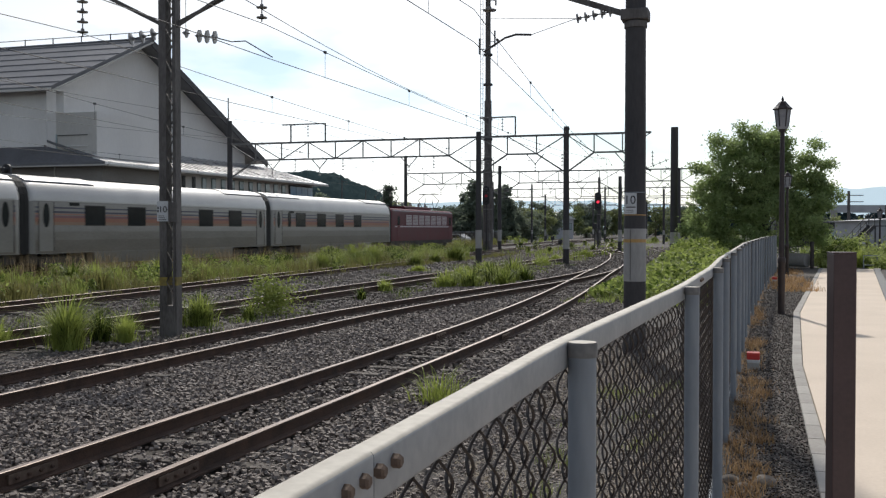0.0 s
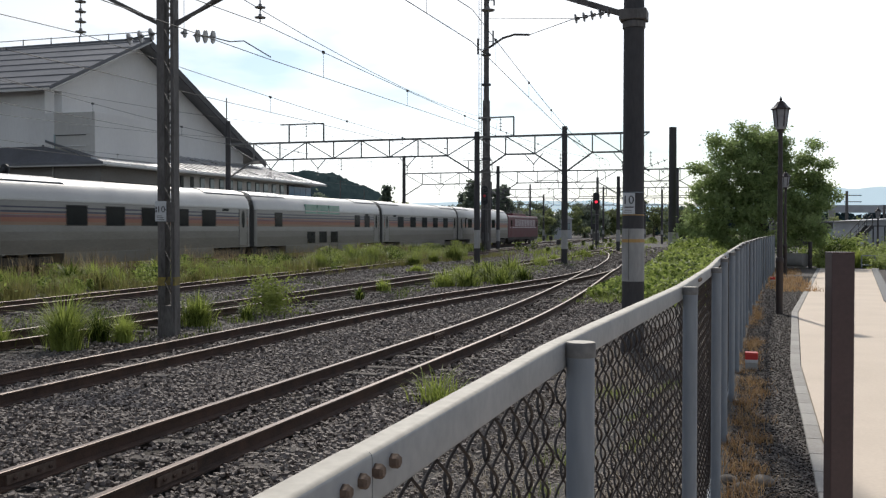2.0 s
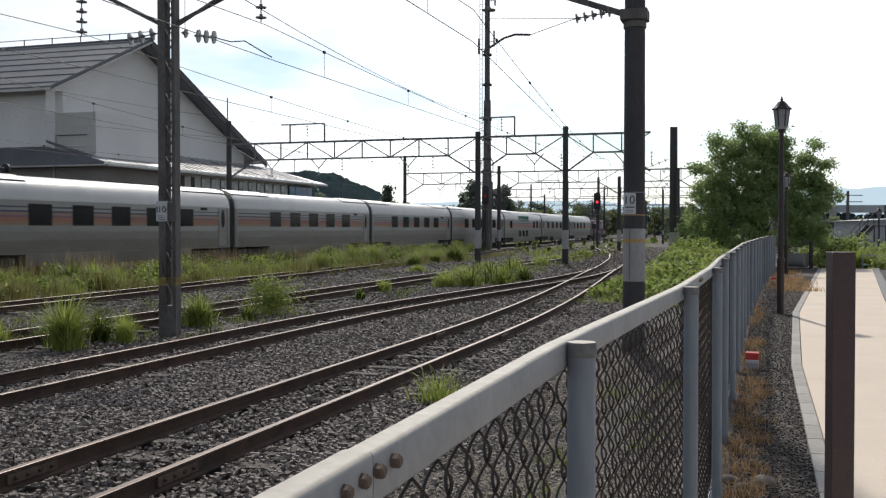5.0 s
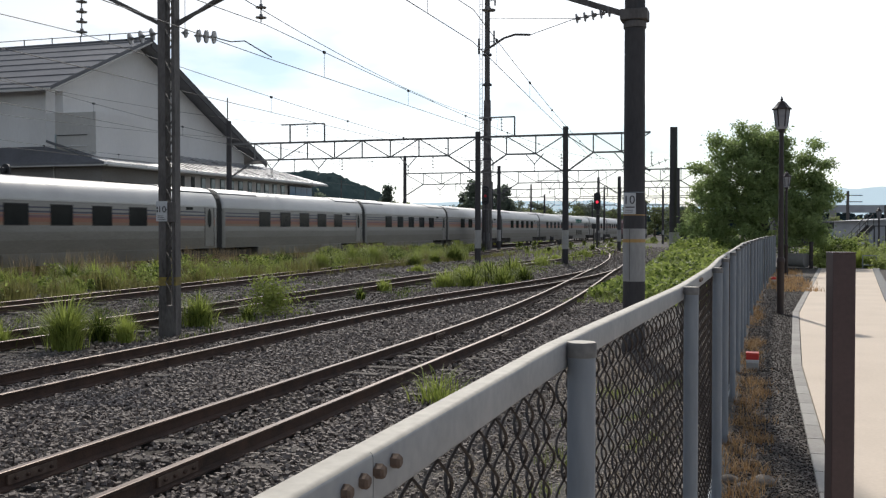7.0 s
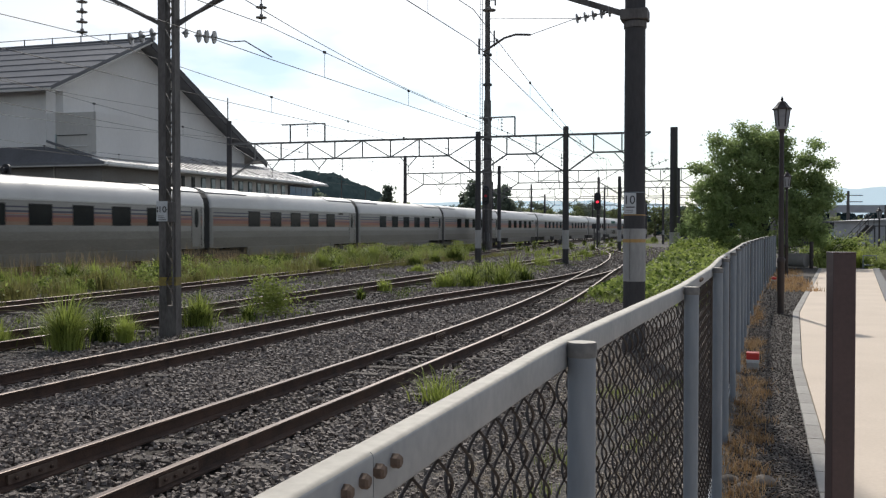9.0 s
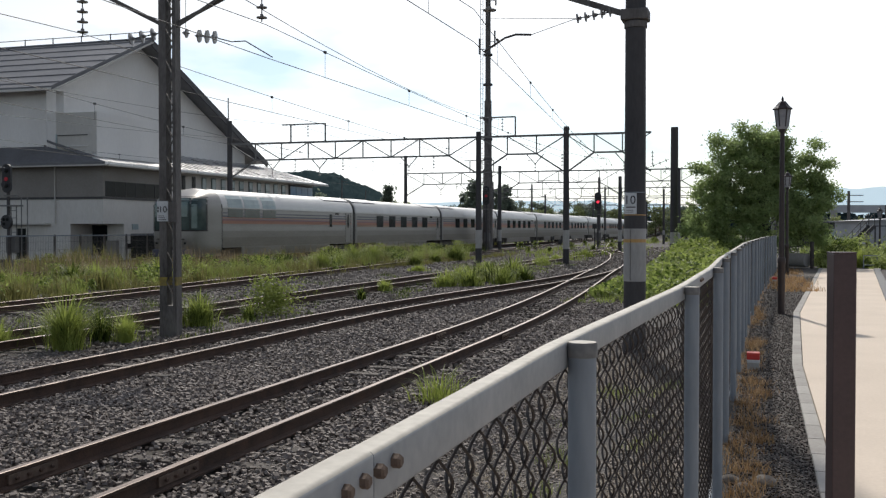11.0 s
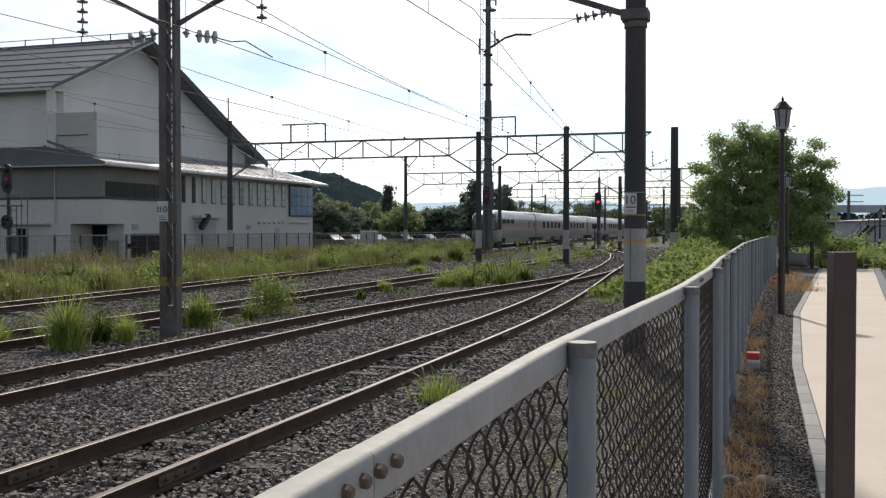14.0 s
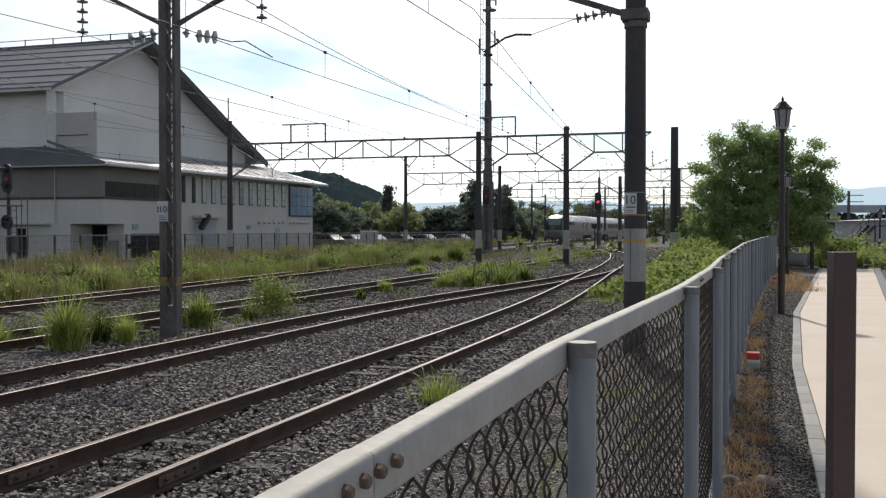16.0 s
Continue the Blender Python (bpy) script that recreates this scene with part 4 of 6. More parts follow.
    for y in (56.75, 72.3):
        part("vent", box(-39.99, -39.94, y, y + 0.65, 2.03, 2.4), GLASSBLUE, b)
    flood = part("floodlight", beam((-39.3, 64.2, 2.1), (-39.2, 65.1, 3.1), 0.4, 0.3), INK, b, "tilted black floodlight")
    part("floodlight_arm", beam((-40.0, 64.6, 2.5), (-39.3, 64.6, 2.6), 0.06), TRIM, flood)
    part("side_door", box(-39.99, -39.94, 77.4, 78.2, 0.3, 2.2), FARGREY, b)
    for y in (74.3, 75.2, 76.1, 77.0, 77.9, 78.7, 80.1, 80.75, 81.4, 82.0, 82.6, 83.2, 83.8):
        cowl = part("vent_cowl", lathe([(0.11, 0), (0.11, 0.12), (0.05, 0.16)], 10, at=(-40, y, 2.68), axis="X"), PLASTERHIGH, b)
        part("vent_mouth", box(-39.93, -39.86, y - 0.06, y + 0.06, 2.5, 2.58), TRIM, cowl)
    return b


building()


# ---- low concrete fence behind the main line ----
def far_fence():
    f = thing("yard_fence", Matrix(), "low grey steel mesh fence in front of the building", "fence")
    bars = box(-0.012, 0.012, 0.05, 1.95, 0.2, 0.24)
    for k in range(16):
        box(-0.006, 0.006, 0.1 + 0.12 * k, 0.106 + 0.12 * k, 0.15, 1.72, 0, bars)
    for z in (0.6, 1.0, 1.4):
        box(-0.006, 0.006, 0.05, 1.95, z, z + 0.012, 0, bars)
    panel = mesh_of(bars, "panel", LATTICE)
    post = mesh_of(box(-0.04, 0.04, -0.035, 0.035, 0, 1.78, 0.01), "post", LATTICE)
    for k in range(50):
        y = 34 + 2 * k
        for name, me in (("panel", panel), ("post", post)):
            o = new(name, me)
            o.parent, o.location = f, (-34.2, y, 0)
            if name == "panel":
                tagged(o, kind="stuff")
    part("top_rail", beam((-34.2, 34, 1.72), (-34.2, 134, 1.72), 0.06), GALVDULL, f)


far_fence()


# ---- the train ----
def car_profile():
    side = [(1.45, 0.85), (1.45, 3.0), (1.42, 3.25), (1.33, 3.52), (1.15, 3.76), (0.85, 3.93), (0.45, 4.03), (0.0, 4.06)]
    return side + [(-x, z) for x, z in side[-2::-1]]


def hull(profile, y0, y1, taper=0.06, roof_from=3.05):
    """A car body lofted along y, its ends slightly drawn in; roof faces take the second material."""
    bm = bmesh.new()
    stations = [(y0, 1 - taper), (y0 + 0.08, 1 - taper * 0.25), (y0 + 0.25, 1), (y1 - 0.25, 1), (y1 - 0.08, 1 - taper * 0.25), (y1, 1 - taper)]
    rings = [[bm.verts.new((x * k, y, 0.85 + (z - 0.85) * (1 - (1 - k) * 0.5))) for x, z in profile] for y, k in stations]
    n = len(profile)
    for a, b in zip(rings, rings[1:]):
        for i in range(n):
            bm.faces.new((a[i], a[(i + 1) % n], b[(i + 1) % n], b[i]))
    bm.faces.new(rings[0][::-1])
    bm.faces.new(rings[-1])
    bmesh.ops.recalc_face_normals(bm, faces=bm.faces)
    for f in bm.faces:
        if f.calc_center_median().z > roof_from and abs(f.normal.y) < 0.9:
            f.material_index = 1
    return bm


def bogie(parent, y):
    b = part("bogie", box(-1.15, 1.15, y - 1.6, y + 1.6, 0.38, 0.72, 0.04), GRIME, parent)
    for dy in (-1.05, 1.05):
        part("axle", lathe([(0.06, -0.95), (0.06, 0.95)], 10, at=(0, y + dy, 0.43), axis="X"), GRIME, b)
        for x in (-0.56, 0.56):
            part("wheel", lathe([(0.43, -0.06), (0.43, 0.06)], 24, at=(x, y + dy, 0.43), axis="X"), RUBBER, b)
        part("axle_box", box(1.0, 1.2, y + dy - 0.2, y + dy + 0.2, 0.3, 0.62, 0.03), GRIME, b)
    return b


def passenger_car(kind="sleeper"):
    """A silver sleeping car, 20 m long, its middle at y 0 and the rail top at z 0."""
    c = new("passenger_car")
    c.empty_display_size = 0.3
    end = kind == "lounge"
    rear = -8.1 if end else -9.7
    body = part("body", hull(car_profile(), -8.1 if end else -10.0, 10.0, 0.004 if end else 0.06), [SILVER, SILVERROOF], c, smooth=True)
    part("skirt", prism([(-1.42, 0.36), (1.42, 0.36), (1.448, 0.86), (-1.448, 0.86)], -6.0, 6.0), SILVER, c)
    for y in (-7.9, 7.9):
        bogie(c, y)
    part("underframe_box", box(-1.2, 1.2, -9.9, -9.3, 0.45, 0.86, 0.03), GRIME, c)
    part("underframe_box", box(-1.2, 1.2, 9.3, 9.9, 0.45, 0.86, 0.03), GRIME, c)
    for side in (1, -1):
        def strip(name, z0, z1, m, out=0.004, y0=rear, y1=9.7):
            xs = sorted((side * 1.44, side * (1.45 + out)))
            return part(name, box(xs[0], xs[1], y0, y1, z0, z1), m, c)

        # two strips, darker towards the bottom: dust plus painted shade
        strip("lower_side", 0.88, 1.4, DUSTSHADE, 0.003)
        strip("middle_side", 1.4, 1.75, DUSTSHADEMID, 0.003)
        strip("tan_band", 2.02, 2.15, TAN if not end else SILVER)
        strip("salmon_band", 2.15, 2.32, SALMON)
        strip("plum_band", 2.32, 2.42, PLUM)
        strip("salmon_line", 2.45, 2.5, SALMON)
        strip("navy_line", 2.53, 2.6, NAVY)
        strip("navy_line", 2.71, 2.77, NAVY)
        strip("cant_rail", 3.0, 3.05, SILVERROOF, 0.02)
        if kind == "diner":
            spots = [(-7.0, 2.0, 2.86, 1.0), (5.4, 2.0, 2.86, 1.0), (7.3, 2.0, 2.86, 1.0)]
            for k in range(3):
                y = -2.4 + 1.85 * k
                xs = sorted((side * 1.44, side * 1.465))
                w = part("lower_window", box(xs[0], xs[1], y - 0.6, y + 0.6, 0.95, 1.7, 0.01), GLASSDARK, c)
                up = part("upper_window", box(min(side * 1.36, side * 1.458), max(side * 1.36, side * 1.458), y - 0.86, y + 0.86, 2.86, 3.46, 0.01), GLASSGREEN, c, "green tinted upper window")
        elif end:
            spots = [(6.17, 2.0, 2.86, 0.42)]
            for y0, y1 in ((-7.5, -5.79), (-5.65, -3.8), (-3.5, -1.79)):
                xs = sorted((side * 1.44, side * 1.462))
                part("side_window", box(xs[0], xs[1], y0 + 0.04, y1 - 0.04, 2.5, 2.98, 0.008), TAILGLASS, c)
                curve = [(side * x, z) for x, z in ((1.457, 3.0), (1.427, 3.255), (1.338, 3.528), (1.2, 3.71), (1.18, 3.68), (1.3, 3.5), (1.4, 3.24), (1.43, 3.0))]
                part("upper_window", prism(curve, y0 + 0.04, y1 - 0.04), GLASSBLUE, c, "pale blue curved upper lounge window")
        else:
            gap = 3.04 if kind == "suite" else 2.67
            spots = [(gap * (k - 2) + 0.16, 2.0, 2.88, 1.4) for k in range(5)]
            if kind == "first":
                spots = [(-7.6, 2.0, 2.88, 0.4)] + [(y, 2.0, 2.88, 1.4) for y in (-6.03, -2.9, 0.1, 3.3)]
        for y, z0, z1, wide in spots:
            xs = sorted((side * 1.44, side * 1.462))
            w = part("window", box(xs[0], xs[1], y - wide / 2, y + wide / 2, z0, z1, 0.008), RUBBER, c)
            xs = sorted((side * 1.462, side * 1.466))
            part("pane", box(xs[0], xs[1], y - wide / 2 + 0.05, y + wide / 2 - 0.05, z0 + 0.05, z1 - 0.05), GLASSDARK, w)
        for y in {"suite": (-9.05, 9.15), "first": (-9.05,)}.get(kind, (9.15,)):
            xs = sorted((side * 1.44, side * 1.456))
            d = part("door", box(xs[0], xs[1], y - 0.42, y + 0.42, 0.95, 2.95, 0.01), SILVER, c)
            for yy in (y - 0.46, y + 0.46):
                part("door_seal", box(xs[0], xs[1] + 0.002, yy - 0.014, yy + 0.014, 0.95, 2.98), RUBBER, d)
            x = side * 1.457
            pane = [(y + 0.19 * math.cos(a), 2.42 + 0.5 * math.sin(a)) for a in (2 * math.pi * k / 20 for k in range(20))]
            part("door_window", prism(pane, min(x, x + side * 0.006), max(x, x + side * 0.006), "X"), GLASSDARK, d)
        for y in ((-7.3,) if kind in ("suite", "first") else (7.22,)):
            xs = sorted((side * 1.44, side * 1.458))
            part("destination_panel", box(xs[0], xs[1], y - 0.32, y + 0.32, 2.84, 2.98), GLASSDARK, c)
    for y0, y1 in ((-9.9, -5.6), (5.6, 9.9)) if not end else ((5.6, 9.9),):
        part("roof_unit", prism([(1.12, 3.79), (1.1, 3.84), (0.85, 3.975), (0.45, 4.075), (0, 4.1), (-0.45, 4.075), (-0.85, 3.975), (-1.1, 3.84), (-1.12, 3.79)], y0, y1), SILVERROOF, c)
        part("roof_gutter", box(1.1, 1.15, y0 + 0.1, y1, 3.76, 3.8), RUBBER, c)
    # gangway and rubber bellows at the ends
    for y in ((-10.0, 10.0) if not end else (10.0,)):
        s = 1 if y > 0 else -1
        rim = [(x * 0.97, z) for x, z in car_profile()]
        bm = prism(rim, min(y, y + s * 0.24), max(y, y + s * 0.24))
        part("bellows", bm, RUBBER, c, "black rubber gangway bellows")
    if end:
        # rounded end with a large window wrapped round it
        def shell(z0, z1, rows, a0, a1, columns, out):
            """A patch of the tail's outer surface between two heights and two angles of its plan."""
            bm = bmesh.new()
            heights, widths = [z for x, z in car_profile()[:8]], [x for x, z in car_profile()[:8]]
            grid = []
            for j in range(rows + 1):
                z = z0 + (z1 - z0) * j / rows
                wide = float(np.interp(z, [0.4] + heights, [1.36] + widths))
                long = 2.75 - 0.25 * max(0, (1.6 - z) / 1.2) ** 2 - 2.2 * max(0, (z - 3.0) / 1.06) ** 2.2
                row = []
                for i in range(columns + 1):
                    a = radians(a0 + (a1 - a0) * i / columns)
                    u, v = math.cos(a), math.sin(a)
                    row.append(bm.verts.new(((wide + out) * math.copysign(abs(u) ** 0.45, u), -8.1 - (long + out) * abs(v) ** 0.45, z)))
                grid.append(row)
            for low, up in zip(grid, grid[1:]):
                for i in range(columns):
                    bm.faces.new((low[i], low[i + 1], up[i + 1], up[i]))
            bmesh.ops.recalc_face_normals(bm, faces=bm.faces)
            return bm

        part("tail_end", shell(0.4, 4.055, 26, 0, 180, 48, 0), [SILVER], c, smooth=True)
        surround = part("tail_window_surround", shell(1.74, 3.56, 8, 14, 166, 40, 0.006), RUBBER, c, smooth=True)
        for a0, a1 in ((17, 58), (61, 119), (122, 163)):
            part("tail_window", shell(1.82, 3.48, 8, a0, a1, 14, 0.012), TAILGLASS, surround, "large dark green tail window", smooth=True)
        # Thin pale sheets over the glass; reflected window light is painted as their colour.
        part("glass_reflection", shell(2.5, 3.44, 5, 66, 112, 10, 0.016), TAILPALE, surround, "pale green patch painted as reflected light on the glass", smooth=True)
        part("glass_reflection", shell(1.9, 3.4, 5, 40, 56, 6, 0.016), TAILPALE, surround, "pale green patch painted as reflected light on the glass", smooth=True)
        for x in (-1.43, 1.43):
            part("seam", box(x - 0.03, x + 0.03, -8.12, -8.08, 0.5, 3.2), RUBBER, c)
        part("tail_band", box(-0.8, 0.8, -10.86, -10.6, 1.3, 1.36, 0.01), GRIME, c)
        part("tail_apron", box(-1.1, 1.1, -10.84, -10.5, 0.4, 0.8, 0.05), NAVY, c)
        for x in (-0.85, 0.85):
            part("tail_lamp", lathe([(0.06, 0), (0.05, 0.05)], 14, at=(x, -10.82, 1.12), axis="Y"), GLASSDARK, c)
    return c


def locomotive():
    c = new("electric_locomotive")
    c.empty_display_size = 0.3
    body = [(1.4, 0.9), (1.4, 3.2), (1.34, 3.42), (1.2, 3.52), (0, 3.6)]
    body = body + [(-x, z) for x, z in body[-2::-1]]
    part("body", hull(body, -8.3, 8.3, 0.08, 3.3), [MAROON, MAROON], c)
    part("frame", box(-1.35, 1.35, -8.2, 8.2, 0.6, 0.92, 0.03), GRIME, c)
    for y in (-5.6, 0, 5.6):
        bogie(c, y)
    for side in (1, -1):
        def strip(name, y0, y1, z0, z1, m, out=0.01):
            xs = sorted((side * 1.38, side * (1.4 + out)))
            return part(name, box(xs[0], xs[1], y0, y1, z0, z1, 0.004), m, c)

        strip("white_line", -7.4, 7.0, 2.02, 2.12, PALEPINK)
        strip("roof_line", -7.9, 7.9, 3.3, 3.38, PALEPINK, 0.02)
        for k in range(7):
            w = strip("louvre_window", -4.75 + 1.62 * k, -3.45 + 1.62 * k, 2.2, 3.02, PALEPINK, 0.014)
            for j in range(6):
                xs = sorted((side * 1.41, side * 1.425))
                part("slat", box(xs[0], xs[1], -4.7 + 1.62 * k, -3.5 + 1.62 * k, 2.26 + 0.125 * j, 2.3 + 0.125 * j), MAROON, w)
        for y in (-6.6, 7.3):
            strip("cab_door", y - 0.35, y + 0.35, 1.0, 2.95, MAROON, 0.012)
            strip("cab_window", y - 0.26, y + 0.26, 2.2, 2.9, GLASSDARK, 0.02)
    for x in (-0.68, 0.68):
        for y in (-8.3, 8.3):
            part("windscreen", box(x - 0.5, x + 0.5, y - 0.06, y + 0.06, 2.2, 2.95, 0.02), GLASSDARK, c)
    part("roof_hatch", box(-0.8, 0.8, -3.5, 3.5, 3.55, 3.8, 0.05), MAROON, c)
    for y in (-3.0, -1.0, 1.2, 3.0):
        part("roof_insulator", lathe([(0.1, 3.7), (0.14, 3.8), (0.08, 3.85), (0.14, 3.92), (0.06, 4.1)], 12, at=(0.4, y, 0)), PORCELAIN, c)
    part("bus_bar", beam((0.4, -5, 4.1), (0.4, 5, 4.1), 0.05), CABLE, c)
    for y in (-5.6, 5.2):
        p = part("pantograph", box(-0.9, 0.9, y - 0.8, y + 0.8, 3.72, 3.82, 0.02), CABLE, c)
        for x in (-0.55, 0.55):
            for s in (-1, 1):
                part("lower_arm", beam((x, y + s * 0.25, 3.82), (x * 1.2, y + s * 1.0, 4.5), 0.05), CABLE, p)
                part("upper_arm", beam((x * 1.2, y + s * 1.0, 4.5), (x * 0.7, y + s * 0.15, 5.05), 0.04), CABLE, p)
        for s in (-0.2, 0.2):
            part("contact_strip", beam((-0.9, y + s, 5.08), (0.9, y + s, 5.08), 0.06), CABLE, p)
    part("bellows", box(-0.8, 0.8, -8.85, -8.25, 0.7, 1.1, 0.05), GRIME, c)
    return c


GROUP = "cars of the passing train"
TRAIN = []


def make_train():
    """The train in running order; each entry is a thing and its distance ahead of the joint behind the first car."""
    loco = tagged(locomotive(), "maroon electric locomotive pulling a silver train", "locomotive")
    TRAIN.append((loco, 20.5 + 8.35))
    sleeper = tagged(passenger_car(), "silver sleeping car with salmon and navy stripes", "train car", GROUP)
    first_car = tagged(passenger_car("first"), "silver sleeping car with four windows behind the locomotive", "train car", GROUP)
    suite = tagged(passenger_car("suite"), "silver sleeping car with five wide windows and salmon stripes", "train car", GROUP)
    diner = tagged(passenger_car("diner"), "silver double-deck dining car with green upper windows", "train car", GROUP)
    tail = tagged(passenger_car("lounge"), "silver lounge car with large glazed tail end", "train car", GROUP)
    first = True
    for i in range(12):
        at = 10.25 - 20.5 * i
        if i == 0:
            TRAIN.append((first_car, at))
        elif i == 1:
            TRAIN.append((suite, at))
        elif i == 2:
            TRAIN.append((diner, at))
        elif i == 11:
            TRAIN.append((tail, at))
        elif first:
            TRAIN.append((sleeper, at))
            first = False
        else:
            TRAIN.append((copy_thing(sleeper, Matrix()), at))


make_train()


# ---- overhead wires ----
def tube(points, radius, sides=5):
    return sweep(points, [(radius * math.cos(2 * math.pi * k / sides), radius * math.sin(2 * math.pi * k / sides)) for k in range(sides)])


def overhead(supports, label, drop=5.0, r=0.008):
    """A contact wire below a sagging messenger wire with droppers; supports: (x, y, contact height, messenger height)."""
    o = thing("overhead_wire", Matrix(), label, "overhead wire", "overhead wires")
    low, high = [], []
    for (xa, ya, ca, ma), (xb, yb, cb, mb) in zip(supports, supports[1:]):
        n = max(4, int((yb - ya) / 2.5))
        for i in range(n):
            t = i / n
            x, y, c, m = xa + (xb - xa) * t, ya + (yb - ya) * t, ca + (cb - ca) * t, ma + (mb - ma) * t
            m -= 4 * t * (1 - t) * (m - c - 0.22)
            low.append((x, y, c))
            high.append((x, y, m))
        steps = int((yb - ya) / drop)
        for i in range(steps):
            t = (i + 0.5) / steps
            x, y, c, m = xa + (xb - xa) * t, ya + (yb - ya) * t, ca + (cb - ca) * t, ma + (mb - ma) * t
            m -= 4 * t * (1 - t) * (m - c - 0.22)
            if y < 110:
                d = part("dropper", beam((x, y, c), (x, y, m), 0.007), CABLE, o)
                part("clip", box(x - 0.02, x + 0.02, y - 0.05, y + 0.05, m - 0.03, m + 0.03, 0.01), CABLE, d)
    part("contact_wire", tube(low, r), CABLE, o)
    part("messenger_wire", tube(high, r), CABLE, o)
    return o


overhead([(-5.3, -33, 5.3, 6.0), (-4.88, 17.1, 5.4, 5.98), (-8.4, 57.3, 5.35, 6.1), (-13.5, 93.2, 5.3, 6.1), (-19.5, 132, 5.3, 6.1)], "dark overhead wires above the track by the fence")
overhead([(-8.4, -33, 5.25, 6.0), (-8.75, 16.6, 5.24, 5.85), (-8.3, 57.3, 5.3, 6.1), (-11.0, 93.2, 5.3, 6.1)], "dark overhead wires above the second track")
overhead([(-12.6, -33, 5.15, 6.0), (-12.35, 16.0, 5.15, 5.79), (-12.4, 57.3, 5.2, 6.1), (-13, 93.2, 5.2, 6.1), (-16, 132, 5.2, 6.1)], "dark overhead wires above the third track")
overhead([(-17.4, -33, 5.2, 6.0), (-17.7, 16.4, 5.2, 6.0), (-20.3, 57.3, 5.2, 6.1), (-23, 93.2, 5.2, 6.1), (-25.2, 132, 5.2, 6.1)], "thin overhead wires above the weedy track")
overhead([(-28.6, -33, 5.3, 6.2), (-28.2, 16.4, 5.3, 6.2), (-28.6, 57.3, 5.3, 6.2), (-28.2, 93.2, 5.3, 6.2), (-28.6, 132, 5.3, 6.2), (-28.2, 172, 5.3, 6.2), (-28.6, 225, 5.3, 6.2)], "thin overhead wires above the main line")
for pts, radius in (([(-31.5, -20, 7.6), (-31.2, 16, 7.2), (-31.5, 57.3, 7.9), (-31.5, 93.2, 7.9), (-31.5, 132, 7.8)], 0.01), ([(-26.8, -20, 8.4), (-27.2, 16, 7.9), (-27.8, 57.3, 8.6), (-26, 93.2, 8.5), (-26, 132, 8.4)], 0.01),
                    ([(-9.4, -30, 7.2), (-9.6, 16.5, 6.6), (-14.8, 57.3, 8.6), (-24.8, 93.2, 8.5)], 0.009)):
    fine = []
    for a, b in zip(pts, pts[1:]):
        fine += [tuple(a[k] + (b[k] - a[k]) * i / 8 - (0.5 * 4 * i / 8 * (1 - i / 8) if k == 2 else 0) for k in range(3)) for i in range(8)]
    w = part("feeder_wire", tube(fine + [pts[-1]], radius), CABLE)
    tagged(w, "thin dark feeder wire along the railway", "cable", "feeder wires")


# ---- street furniture ----
def street_lamp(x, y, z, high, label="dark brown post-top lantern street lamp"):
    s = thing("street_lamp", pose(x, y, z), label, "street lamp", "street lamps")
    k = high / 4.63
    part("base", lathe([(0.075, 0), (0.075, 1.1), (0.085, 1.12), (0.085, 1.2), (0.06, 1.24)], 20), LAMPBLACK, s, smooth=True)
    part("pole", lathe([(0.06, 1.2), (0.045, high - 0.75), (0.07, high - 0.73), (0.07, high - 0.68)], 20), LAMPBLACK, s, smooth=True)
    lantern = part("lantern", lathe([(0.1, high - 0.68), (0.115, high - 0.62), (0.162, high - 0.28), (0.162, high - 0.26)], 6), FROST, s, "smoky glass lantern")
    for i in range(6):
        a = 2 * math.pi * i / 6
        c, q = math.cos(a), math.sin(a)
        part("glazing_bar", beam((0.118 * c, 0.118 * q, high - 0.63), (0.166 * c, 0.166 * q, high - 0.26), 0.018), LAMPBLACK, lantern)
    part("roof", lathe([(0.2, high - 0.27), (0.205, high - 0.25), (0.14, high - 0.19), (0.07, high - 0.1), (0.03, high - 0.08)], 6), LAMPBLACK, s)
    part("finial", lathe([(0.02, high - 0.09), (0.03, high - 0.05), (0.02, high - 0.02), (0.004, high + 0.02)], 10), LAMPBLACK, s, smooth=True)
    return s


street_lamp(0.46, 22.2, 0.22, 4.63)
street_lamp(1.08, 42.3, 0.22, 4.2)
street_lamp(6.98, 65.2, 0.1, 3.3)
street_lamp(6.0, 62.5, 0.1, 1.9, "short dark brown lantern lamp")


def brown_post():
    p = thing("gate_post", pose(0.375, 5.05, 0.2, 0, 0, 14), "tall square dark brown painted post beside the path", "post")
    part("shaft", box(-0.053, 0.053, -0.053, 0.053, 0, 1.735, 0.005), BROWNPOST, p)
    part("top_plate", box(-0.054, 0.054, -0.054, 0.054, 1.735, 1.742, 0.002), BROWNPOST, p)


brown_post()


def marker(x, y, z):
    m = thing("boundary_marker", pose(x, y, z), "small red and white boundary marker block", "marker", "boundary markers")
    part("foot", box(-0.075, 0.075, -0.08, 0.08, 0, 0.09, 0.01), CONCRETE, m)
    part("white_block", box(-0.08, 0.08, -0.085, 0.085, 0.09, 0.13, 0.008), SIGNWHITE, m)
    part("red_block", box(-0.08, 0.08, -0.085, 0.085, 0.13, 0.22, 0.012), RED, m)


marker(-0.06, 13.3, 0.25)
marker(0.5, 34.6, 0.25)


